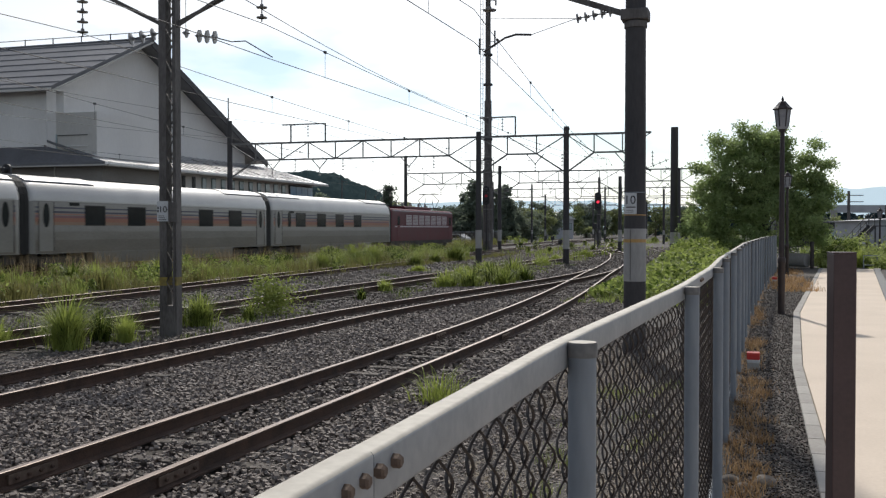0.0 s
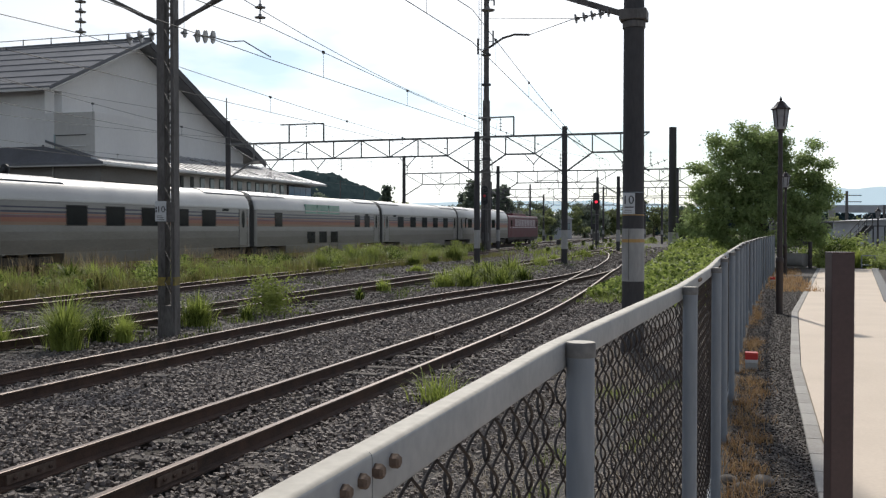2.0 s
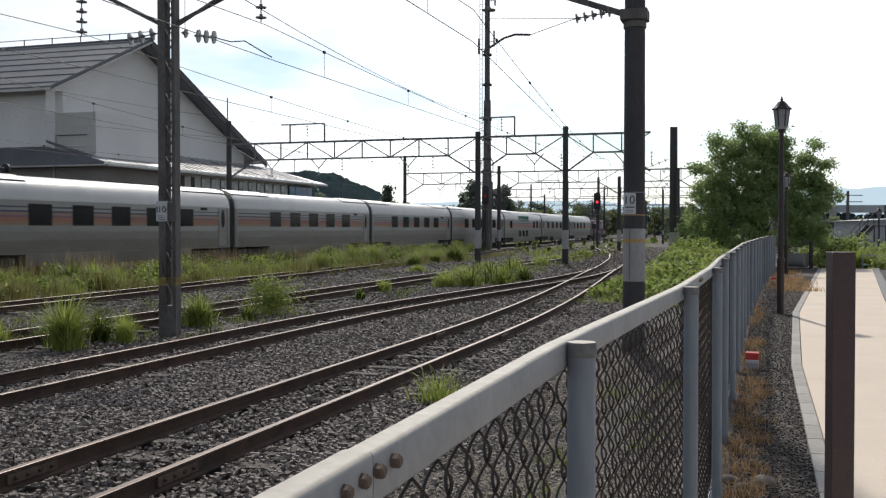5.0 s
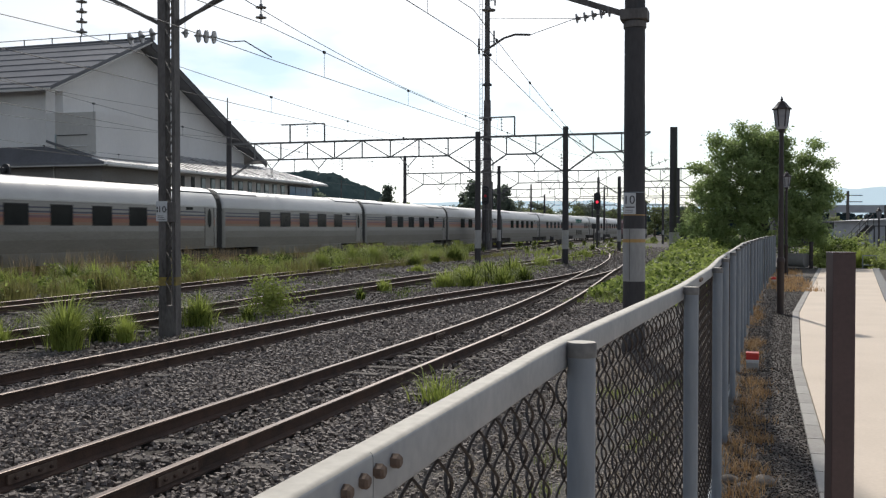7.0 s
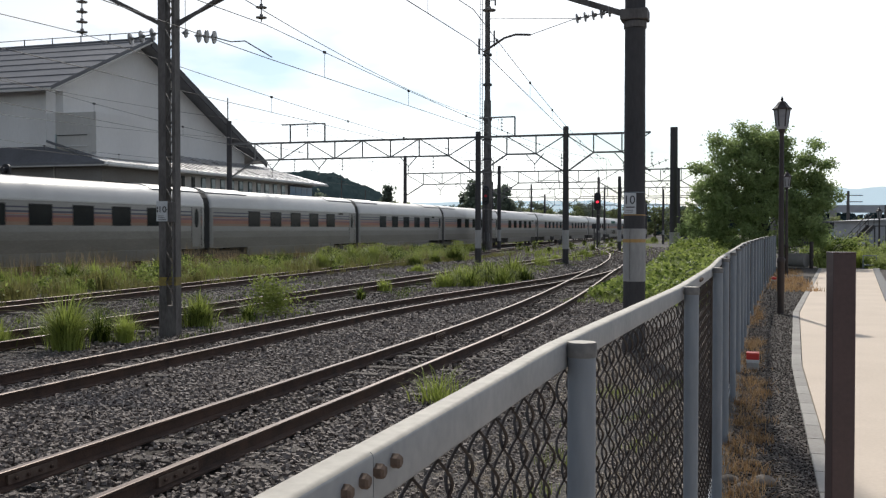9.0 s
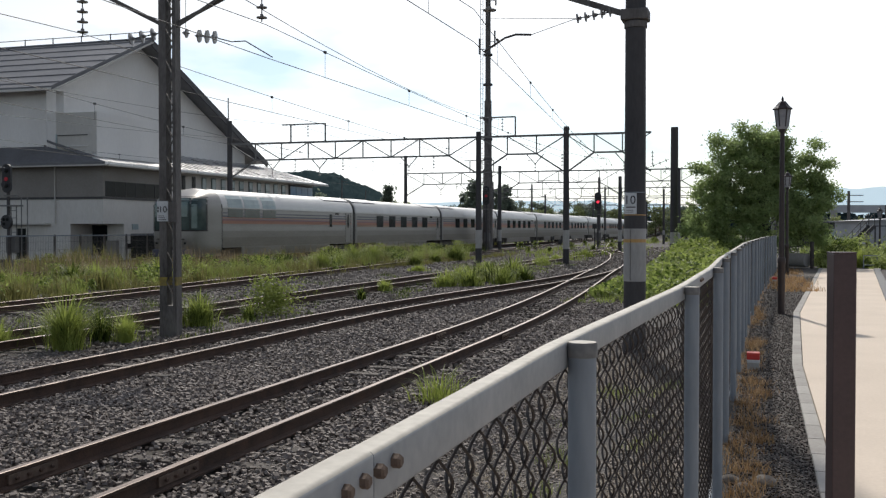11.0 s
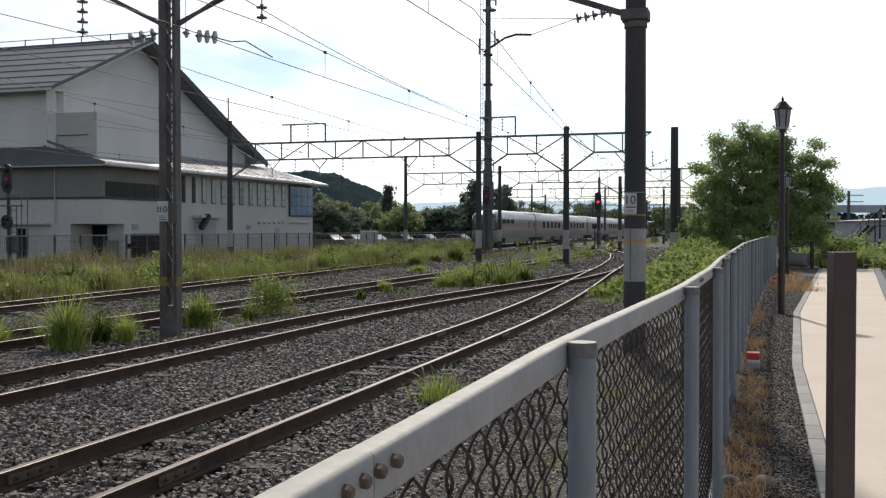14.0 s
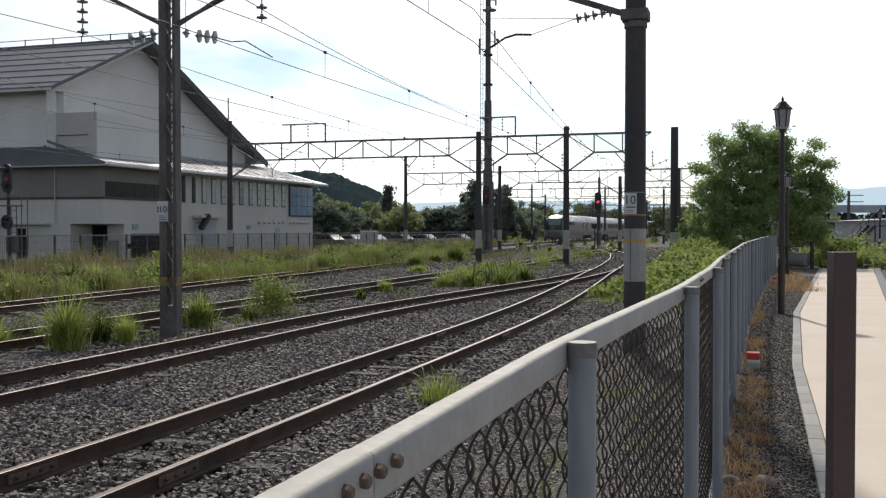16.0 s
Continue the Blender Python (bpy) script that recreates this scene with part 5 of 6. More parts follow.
# ---- plants ----
def stretch_of_grass(name, label, material, seed, n, spot, height, width=0.014, lean=0.4):
    """Scattered blades; spot(rng, n) gives x, y."""
    rng = np.random.default_rng(seed)
    xy = spot(rng, n)
    z = np.array([ground_height(float(x), float(y)) for x, y in xy])
    h = height(rng, xy) if callable(height) else np.full(len(xy), height)
    v, f = blades(np.column_stack([xy, z]), h, rng, width, lean)
    return stuff_mesh(name, v, f, material, label, "grass")


def tufts(x0, x1, y0, y1, count, tight):
    """Blades gathered in tufts within a rectangle."""
    def spot(rng, n):
        c = np.column_stack([rng.uniform(x0, x1, count), y0 + (y1 - y0) * rng.random(count) ** 1.15])
        return c[rng.integers(0, count, n)] + rng.normal(0, tight, (n, 2))
    return spot


def wavy(base, swing):
    def height(rng, xy):
        return np.array([base * (1 + swing * noise.noise((x * 0.5, y * 0.25, 5))) for x, y in xy])
    return height


stretch_of_grass("tall_grass", "strip of tall yellow-green weeds beside the main line", HAY, 1, 19000, tufts(-25.8, -19.4, 13, 62, 420, 0.2), wavy(0.52, 1.3), 0.022, 0.8)
stretch_of_grass("tall_grass", "strip of fresh green weeds beside the main line", GRASS, 2, 12000, tufts(-26.0, -20.0, 15, 70, 200, 0.2), wavy(0.6, 1.2), 0.022, 0.8)
stretch_of_grass("tall_grass", "dense green weeds along the far siding", GRASS, 3, 6000, tufts(-26.6, -22.8, 46, 84, 60, 0.3), wavy(0.8, 1.0), 0.035, 0.8)
stretch_of_grass("dry_tall_grass", "tall dry seeding grass in front of the building", HAY, 4, 9000, tufts(-33.6, -30.3, 24, 120, 500, 0.35), wavy(0.95, 0.9), 0.026)
stretch_of_grass("straw", "tall brown seeding stalks beside the main line", STRAW, 5, 5000, tufts(-26.7, -25.2, 16, 70, 200, 0.3), wavy(1.15, 0.5), 0.012, 0.35)
stretch_of_grass("low_grass", "sparse low weeds between the tracks", GRASS, 6, 5000, tufts(-16.6, -9.9, 14, 60, 160, 0.14), wavy(0.16, 0.6), 0.012)
stretch_of_grass("low_grass", "sparse yellowish weeds at the edge of the weedy track", HAY, 7, 6000, tufts(-19.4, -18.3, 14, 80, 160, 0.2), wavy(0.28, 0.6), 0.016)
stretch_of_grass("low_grass", "low green weeds along the far tracks", GRASS, 8, 2200, tufts(-22.5, -7.0, 62, 190, 70, 0.5), wavy(0.45, 0.8), 0.05)
stretch_of_grass("dry_grass", "dry orange grass along the foot of the fence", DRY, 9, 8000, tufts(-0.22, 0.05, 6.4, 36, 300, 0.06), wavy(0.13, 0.9), 0.006, 1.2)
stretch_of_grass("dry_grass", "dry orange grass at the far end of the gravel strip", DRY, 10, 2600, tufts(0.3, 1.6, 30, 47, 90, 0.12), wavy(0.2, 0.6), 0.014, 0.7)
stretch_of_grass("dry_grass", "dry stalks behind the chain-link mesh", PALESTRAW, 11, 7500, tufts(-2.6, -0.45, 1.3, 17, 900, 0.16), wavy(0.07, 0.6), 0.005, 3.5)
stretch_of_grass("low_grass", "patches of low green grass behind the fence", GRASS, 12, 900, tufts(-1.9, -0.9, 6.0, 13, 14, 0.13), wavy(0.1, 0.5), 0.006, 0.9)


def leafy_weeds(name, label, seed, count, x0, x1, y0, y1, high, size, material):
    """Bushy broad-leaved weeds as many small leaves in uneven heaps."""
    rng = np.random.default_rng(seed)
    heart = np.column_stack([rng.uniform(x0, x1, count), y0 + (y1 - y0) * rng.random(count) ** 1.2])
    tall = high * rng.uniform(0.45, 1.2, count)
    n = count * 170
    k = rng.integers(0, count, n)
    up = rng.random(n) ** 0.75
    c = np.column_stack([heart[k] + rng.normal(0, 1, (n, 2)) * (0.32 * tall[k] * (1.05 - 0.55 * up))[:, None], tall[k] * up])
    v, f = leaves(c, size, rng, 0.8)
    stuff_mesh(name, v, f, material, label, "weeds")


leafy_weeds("leafy_weeds", "bushy green weeds among the tall grass", 51, 70, -25.5, -19.6, 16, 66, 0.8, 0.05, VINE)
leafy_weeds("leafy_weeds", "dark green bushy weeds along the main line", 52, 30, -26.3, -23.2, 46, 84, 0.95, 0.07, GRASS)
leafy_weeds("leafy_weeds", "bright leafy weeds between the tracks", 53, 5, -11.4, -9.3, 31, 44, 0.8, 0.05, GRASS)
leafy_weeds("leafy_weeds", "leafy weeds in front of the building", 54, 40, -33.8, -31.0, 34, 180, 1.0, 0.07, VINE)
leafy_weeds("leafy_weeds", "scattered green weeds along the far tracks", 55, 24, -22, -8, 70, 170, 0.8, 0.1, GRASS)
leafy_weeds("leafy_weeds", "broad-leaved weed bush between the tracks", 56, 13, -11.25, -10.75, 20.8, 21.6, 0.85, 0.04, GRASS)


def clump(x, y, high, wide, n, seed, label="clump of bright green grass between the tracks", tight=0.62, material=None):
    """A tuft of arching blades that rise from a small foot and fall outwards."""
    rng = np.random.default_rng(seed)
    a, d = rng.uniform(0, 6.28, n), np.abs(rng.normal(0, 0.5, n))
    foot = wide * tight
    xy = np.column_stack([x + foot * d * np.cos(a), y + foot * d * np.sin(a)])
    tall = high * np.clip(1.12 - d * 0.38, 0.35, 1.12) * rng.uniform(0.55 if y < 25 else 0.3, 1.0, n)
    near = y < 25
    v, f = blades(np.column_stack([xy, np.zeros(n)]), tall, rng, 0.015 if near else 0.026, 0.75, 0.9, a + rng.normal(0, 0.8, n))
    v[:, :2] -= (x, y)
    ob = stuff_mesh("grass_clump", v, f, material or CLUMP, label, "")
    ob.location = (x, y, 0)
    tagged(ob, label, "grass", "grass clumps between the tracks")


# Clumps beside the siding, then those between the far tracks.
for i, (x, y, h, w, n) in enumerate((
        (-11.17, 14.0, 1.05, 0.42, 900),
        (-11.45, 15.3, 0.75, 0.36, 300),
        (-10.94, 15.3, 0.66, 0.3, 320),
        (-11.25, 18.3, 0.78, 0.52, 800),
        (-10.95, 19.9, 0.5, 0.3, 220),
        (-12.3, 13.6, 0.7, 0.5, 380),
        (-12.6, 15.2, 0.35, 0.5, 200),
        (-11.0, 26.6, 0.42, 0.24, 160),
        (-11.7, 30.3, 0.5, 0.4, 240),
        (-3.55, 11.0, 0.5, 0.62, 170),
        (-14.6, 15.2, 0.6, 0.5, 300))):
    clump(x, y, h, w, n, 40 + i)
for i, (x, y, h, w) in enumerate((
        (-20.82, 45.15, 1.08, 0.88),
        (-21.13, 48.09, 0.94, 0.88),
        (-21.70, 51.34, 1.28, 0.99),
        (-21.95, 55.14, 1.35, 0.99),
        (-21.44, 57.45, 0.81, 0.77),
        (-18.38, 52.40, 0.74, 0.66),
        (-19.11, 58.19, 0.68, 0.66),
        (-18.55, 60.67, 1.28, 0.99),
        (-10.49, 33.21, 0.68, 0.43),
        (-10.93, 36.18, 0.81, 0.46),
        (-9.69, 33.47, 0.81, 0.43),
        (-10.84, 38.92, 0.88, 0.59),
        (-9.69, 36.58, 0.94, 0.46),
        (-8.81, 34.86, 0.81, 0.44),
        (-9.56, 39.32, 1.22, 0.59),
        (-8.73, 37.75, 0.68, 0.37),
        (-11.58, 54.57, 0.68, 0.55),
        (-12.16, 72.23, 0.81, 0.77),
        (-12.37, 62.65, 0.54, 0.44),
        (-15.76, 45.36, 0.41, 0.44))):
    if i < 8:
        clump(x, y, h, w * 0.95, 950, 51 + i, "dense clump of dark green grass beside the weedy track", 0.62, GRASS)
    else:
        clump(x, y, h, w * 1.1, 520, 51 + i, tight=0.95)
for i in range(14):
    clump(-22.4 - 2.2 * random.random(), 24 + 2.6 * i + random.random(), 0.7 + 0.4 * random.random(), 0.7, 420, 80 + i, "clump of tall grass beside the main line")


def crown_clumps(rng, lobes, count):
    """Clump centres spread through several ellipsoid lobes: (x, y, z, rx, ry, rz)."""
    spots = []
    share = np.array([l[3] * l[4] * l[5] for l in lobes]) ** 0.67
    for l, s in zip(lobes, share / share.sum()):
        n = max(4, int(count * s))
        d = rng.normal(size=(n, 3))
        d /= np.linalg.norm(d, axis=1)[:, None]
        r = rng.uniform(0.25, 1.0, n)[:, None] ** 0.6
        spots.append(np.array(l[:3]) + d * r * np.array(l[3:]) * rng.uniform(0.75, 1.16, (n, 1)))
    return np.concatenate(spots)


def tree(x, y, z, lobes, label, seed, clumps=90, per=130, size=0.1, spread=0.42, material=None, trunk=0.18, name="tree"):
    t = thing(name, pose(x, y, z), label, "tree")
    rng = np.random.default_rng(seed)
    spots = crown_clumps(rng, lobes, clumps)
    top = max(l[2] for l in lobes)
    part("trunk", lathe([(trunk * 1.5, -0.1), (trunk, 0.4), (trunk * 0.8, top * 0.5), (trunk * 0.25, top)], 10), BARK, t, smooth=True)
    for p in spots[:: max(1, len(spots) // 22)]:
        if p[2] > 0.7:
            part("limb", beam((0, 0, max(0.4, min(p[2] * 0.55, top * 0.6))), tuple(p * 0.93), trunk * 0.28, sides=6), BARK, t)
    n = len(spots) * per
    centres = spots[rng.integers(0, len(spots), n)] + rng.normal(0, spread, (n, 3)) * np.array([1, 1, 0.7])
    centres[:, 2] = np.maximum(centres[:, 2], 0.05)
    v, f = leaves(centres, size, rng, 0.7)
    stuff_mesh("crown", v, f, material or TREELEAF, "", "", t)
    return t


# the round tree at the end of the fence; u runs across the view
CROWN = ((-1.4, 4.5, 1.9, 2.3), (0.0, 4.9, 1.6, 2.3), (-2.6, 3.0, 1.3, 2.0), (2.3, 4.8, 0.9, 1.6), (2.6, 3.4, 1.2, 1.0), (2.7, 3.8, 0.7, 0.3), (2.8, 2.9, 0.7, 0.3), (-1.2, 1.5, 2.0, 1.3),
         (0.5, 2.4, 2.6, 2.0), (-3.1, 1.4, 1.0, 1.2), (2.4, 1.8, 1.0, 1.0), (0.9, 4.0, 1.3, 1.6), (-0.4, 6.1, 1.0, 0.6), (-1.5, 5.8, 0.8, 0.7), (0.8, 5.7, 0.6, 0.6))
tree(0.2, 50.6, 0.2, [(u * 0.953, u * 0.304, z, r * 0.95, r * 0.85, h) for u, z, r, h in CROWN],
     "round dark green broadleaf tree at the end of the fence", 21, 440, 230, 0.07, 0.2)


def vines():
    """A mound of creeping vines behind the fence."""
    rng = np.random.default_rng(31)

    def top(x, y):
        rise = min(1, max(0, (y - 27.5 + 2.5 * noise.noise((x * 0.9, y * 0.3, 1))) / 18))
        edge = min(1, max(0, (-0.55 - x) / 0.7)) * min(1, max(0, (x + 5.2 - 0.02 * (y - 25)) / 1.6))
        return edge * min(1, max(0, y - 27.5 + 1.5 * noise.noise((x * 1.3, y * 0.5, 6)))) * (0.18 + 1.3 * rise * (0.75 + 0.5 * noise.noise((x * 0.6, y * 0.4, 8)))) + 0.05

    n = 26000
    x, y = rng.uniform(-5.2, -0.5, n), 24.5 + 27 * rng.random(n) ** 0.9
    h = np.array([top(a, b) for a, b in zip(x, y)])
    keep = h > 0.12
    spots = np.column_stack([x, y, h * rng.uniform(0.72, 1.06, n) + rng.normal(0, 0.06, n) + 0.1])[keep]
    v, f = leaves(spots, 0.085, rng, 1.2)
    stuff_mesh("vine_leaves", v, f, VINE, "mound of bright green creeping vines behind the fence", "vines")
    # Added backing surface so that the leaf layer isn't see-through.
    nx, ny = 16, 40
    verts = [(-5.3 + 4.8 * i / (nx - 1), 24 + 28 * j / (ny - 1), max(-0.05, top(-5.3 + 4.8 * i / (nx - 1), 24 + 28 * j / (ny - 1)) * 0.7 - 0.14)) for j in range(ny) for i in range(nx)]
    faces = [(j * nx + i, j * nx + i + 1, (j + 1) * nx + i + 1, (j + 1) * nx + i) for j in range(ny - 1) for i in range(nx - 1)]
    stuff_mesh("vine_bank", verts, faces, MIDLEAF, "plain green backing sheet under the vine leaves", "vines")
    stretch_of_grass("grass_edge", "fresh grass at the foot of the vine mound", VINE, 33, 2500, tufts(-4.9, -1.0, 26.8, 31, 90, 0.16), wavy(0.2, 0.6), 0.014)


vines()


def shrub(x, y, w, h, seed, material, label, size=0.07):
    t = thing("shrub", pose(x, y, 0), label, "shrub", "shrubs by the path")
    rng = np.random.default_rng(seed)
    spots = crown_clumps(rng, [(0, 0, h * 0.5, w, w, h * 0.55)], 30)
    for p in spots[::4]:
        part("stem", beam((0, 0, 0), tuple(p), 0.02, sides=5), BARK, t)
    n = 2600
    c = spots[rng.integers(0, len(spots), n)] + rng.normal(0, 0.22, (n, 3))
    c[:, 2] = np.abs(c[:, 2])
    v, f = leaves(c, size, rng)
    stuff_mesh("foliage", v, f, material, "", "", t)


for i, (x, y, w, h) in enumerate(((3.9, 52.5, 0.9, 1.5), (5.4, 53, 1.0, 1.2), (6.8, 54, 1.1, 1.1), (8.2, 55, 1.2, 1.15), (2.6, 55, 0.9, 1.0), (4.8, 57, 1.2, 1.5), (7.4, 58, 1.3, 1.4), (9.6, 57, 1.3, 1.2))):
    shrub(x, y, w, h, 60 + i, SHRUBLEAF if i % 2 else VINE, "yellow-green shrub at the end of the path" if i % 2 else "green shrub at the end of the path")


# ---- distance ----
def far_tree(x, y, w, h, seed, material, label, conifer=False):
    if conifer:
        lobes = [(0, 0, h * t, w * (1.05 - t), w * (1.05 - t), h * 0.09) for t in (0.15, 0.3, 0.45, 0.6, 0.75, 0.9)]
    else:
        rng = random.Random(seed)
        lobes = [(rng.uniform(-0.4, 0.4) * w, rng.uniform(-0.3, 0.3) * w, h * rng.uniform(0.4, 0.72), w * 0.62, w * 0.62, h * 0.34) for k in range(4)] + [(0, 0, h * 0.25, w * 0.8, w * 0.8, h * 0.25)]
    tree(x, y, 0, lobes, label, seed, 60, 120, 0.022 * h + 0.08, (0.028 if conifer else 0.045) * h + 0.12, material, 0.12 + 0.012 * h)


def on_view(px, depth):
    """Plan position at a bearing; px in thousandths of the forward distance."""
    lateral = px / 1000 * depth
    return lateral * 0.9526 - depth * 0.3044, lateral * 0.3044 + depth * 0.9526


FAR = [(-118, 118, 4.2, 5.6, 0), (-108, 132, 4.5, 5.8, 0), (-92, 128, 3.8, 5.0, 0), (-75, 140, 5.0, 5.2, 0), (-55, 150, 1.7, 8.4, 1), (-45, 135, 4.2, 5.6, 0), (-28, 150, 5.0, 5.8, 0), (-12, 155, 4.6, 5.2, 0), (8, 150, 4.0, 6.0, 0),
       (22, 160, 2.0, 7.5, 1), (31, 152, 2.3, 9.4, 1), (42, 165, 3.6, 6.4, 0), (55, 158, 2.4, 8.6, 1), (63, 160, 2.6, 9.2, 1), (76, 170, 4.4, 6.6, 0), (90, 190, 5.0, 6.6, 0), (104, 200, 5.5, 7.8, 0), (125, 230, 7.0, 7.8, 0),
       (145, 240, 7.0, 9.5, 0), (165, 260, 7.0, 8.5, 0), (190, 270, 8.0, 8.4, 0), (215, 250, 7.0, 8.6, 0), (238, 180, 5.0, 6.8, 0), (255, 160, 5.0, 6.2, 0), (372, 150, 4, 4.2, 0), (392, 130, 4, 3.8, 0), (-128, 150, 4.4, 7.6, 0), (-62, 165, 4.0, 6.6, 0)]
for i, (u, d, w, h, conifer) in enumerate(FAR):
    x, y = on_view(u, d)
    far_tree(x, y, w, h, 100 + i, DARKLEAF if conifer else (MIDLEAF if i % 2 else DARKLEAF), "tall dark conifer beyond the yard" if conifer else "green tree beyond the yard", bool(conifer))


def hill():
    x, y = on_view(-118, 520)
    bm = bmesh.new()
    n = 170
    rows = []
    for j in range(36):
        v = j / 35
        row = []
        for i in range(n):
            u = i / (n - 1) * 2 - 1
            high = (28 * max(0, 1 - ((u + 0.12) / 0.62) ** 2) ** 0.9 + 2.0 * noise.noise((u * 9, v * 2, 0)) + 1.6 * noise.noise((u * 45, v * 20, 0)) + 1.3 * noise.noise((u * 90, v * 45, 4)) + 4) * math.sin(math.pi * (0.08 + 0.84 * v)) ** 0.6
            row.append(bm.verts.new((x + u * 95 * 0.9526 - (v - 0.5) * 120 * 0.3044, y + u * 95 * 0.3044 + (v - 0.5) * 120 * 0.9526, max(-1, high))))
        rows.append(row)
    for a, b in zip(rows, rows[1:]):
        for i in range(n - 1):
            bm.faces.new((a[i], a[i + 1], b[i + 1], b[i]))
    ob = part("hill", bm, HILLGREEN, smooth=True)
    tagged(ob, "low hazy wooded hill in the distance", "hill", kind="structure")


hill()


def far_belt():
    """Low woods and hedges all round the horizon."""
    rng = np.random.default_rng(91)
    n = 34000
    a = rng.uniform(-math.pi, math.pi, n)
    d = 330 + 60 * rng.random(n)
    top = np.array([7.0 + 3.5 * noise.noise((math.cos(t) * 9, math.sin(t) * 9, 2)) + 2 * noise.noise((math.cos(t) * 50, math.sin(t) * 50, 2)) for t in a])
    c = np.column_stack([d * np.sin(a), d * np.cos(a), top * rng.random(n) ** 0.7])
    v, f = leaves(c, 1.5, rng)
    stuff_mesh("far_woods", v, f, HILLGREEN, "hazy belt of far woods along the horizon", "trees")


far_belt()


def far_ridge():
    """A pale mountain ridge at the edge of sight."""
    bm = bmesh.new()
    low, high = [], []
    for k in range(180):
        u = -700 + 1500 * k / 179
        x, y = on_view(u, 1600)
        h = 30 + 34 * (0.5 + 0.5 * noise.noise((u * 0.006, 3, 0))) + 6 * noise.noise((u * 0.03, 7, 0)) + 26 * min(1, max(0, (u - 250) / 150))
        low.append(bm.verts.new((x, y, -5)))
        high.append(bm.verts.new((x, y + 40, h)))
    for k in range(179):
        bm.faces.new((low[k], low[k + 1], high[k + 1], high[k]))
    tagged(part("backdrop", bm, HAZE, smooth=True), "pale hazy mountain ridge on the horizon", "mountains", kind="structure")


far_ridge()


def parked_car(x, y, turn, paint, label):
    c = thing("parked_car", pose(x, y, 0.02, 0, 0, turn), label, "car", "parked cars")
    side = [(-2.0, 0.3), (2.0, 0.3), (2.05, 0.75), (1.1, 0.92), (0.45, 1.42), (-1.2, 1.45), (-1.85, 0.98), (-2.05, 0.9)]
    bm = prism(side, -0.82, 0.82, "X")
    bmesh.ops.bevel(bm, geom=list(bm.edges), offset=0.06, segments=2, affect="EDGES")
    part("body", bm, paint, c, smooth=True)
    for s in (-1, 1):
        xs = sorted((s * 0.815, s * 0.83))
        part("side_window", prism([(0.85, 0.95), (0.38, 1.34), (-1.1, 1.36), (-1.5, 0.98)], xs[0], xs[1], "X"), GLASSDARK, c)
        for yy in (-1.25, 1.3):
            w = part("wheel", lathe([(0.31, -0.1), (0.31, 0.1)], 18, at=(s * 0.74, yy, 0.31), axis="X"), RUBBER, c)
            part("rim", lathe([(0.19, -0.11), (0.19, 0.11)], 12, at=(s * 0.745, yy, 0.31), axis="X"), SILVER, w)
    part("windscreen", beam((0, 1.12, 0.95), (0, 0.5, 1.4), 1.4, 0.03), GLASSDARK, c)


for i, (x, y, turn) in enumerate(((-45.0, 99, 70), (-43.5, 101.5, 70), (-42.0, 104, 72), (-40.2, 108, 75), (-38.2, 110.5, 78), (-36.0, 117, 80), (-48.0, 97, 70))):
    parked_car(x, y, turn, CARWHITE if i % 3 else SILVER, "white parked car behind the yard fence" if i % 3 else "silver parked car behind the yard fence")


def house(x, y, w, d, h, turn, wall, roof, label, windows=3, pitch=0.22):
    b = thing("house", pose(x, y, 0, 0, 0, turn), label, "house", "far houses")
    part("wall", box(-w / 2, w / 2, -d / 2, d / 2, 0, h), wall, b)
    part("roof", prism([(-w / 2 - 0.4, h), (w / 2 + 0.4, h), (0, h + w * pitch)], -d / 2 - 0.4, d / 2 + 0.4), roof, b)
    for k in range(windows):
        u = -w / 2 + w * (k + 0.5) / windows
        o = part("window", box(u - 0.6, u + 0.6, -d / 2 - 0.04, -d / 2, h * 0.45, h * 0.8), TRIM, b)
        part("pane", box(u - 0.5, u + 0.5, -d / 2 - 0.06, -d / 2 - 0.04, h * 0.45 + 0.1, h * 0.8 - 0.1), GLASSBLUE, o)


for u, d, w, dd, h, turn, wall, roof, label, n in ((107, 215, 7, 8, 4.2, 60, FARGREY, ROOFMETAL, "far house with a bright metal roof", 3), (-96, 160, 8, 6, 3.6, 20, PLASTERWARM, ROOFTILE, "far house with a dark roof", 3),
                                                  (-33, 190, 9, 8, 4.0, 20, FARGREY, ROOFTILE, "far grey house behind trees", 3), (378, 108, 7.5, 6, 2.75, 15, TRIM, ROOFTILE, "low dark-roofed building beyond the path", 4),
                                                  (456, 78, 7, 6, 2.7, 17, FARGREY, FARGREY, "plain white block beyond the shrubs", 0), (530, 86, 8, 6, 2.6, 17, FARGREY, FARGREY, "plain grey block beyond the shrubs", 3)):
    x, y = on_view(u, d)
    house(x, y, w, dd, h, turn, wall, roof, label, n, 0.03 if h < 2.8 else 0.22)


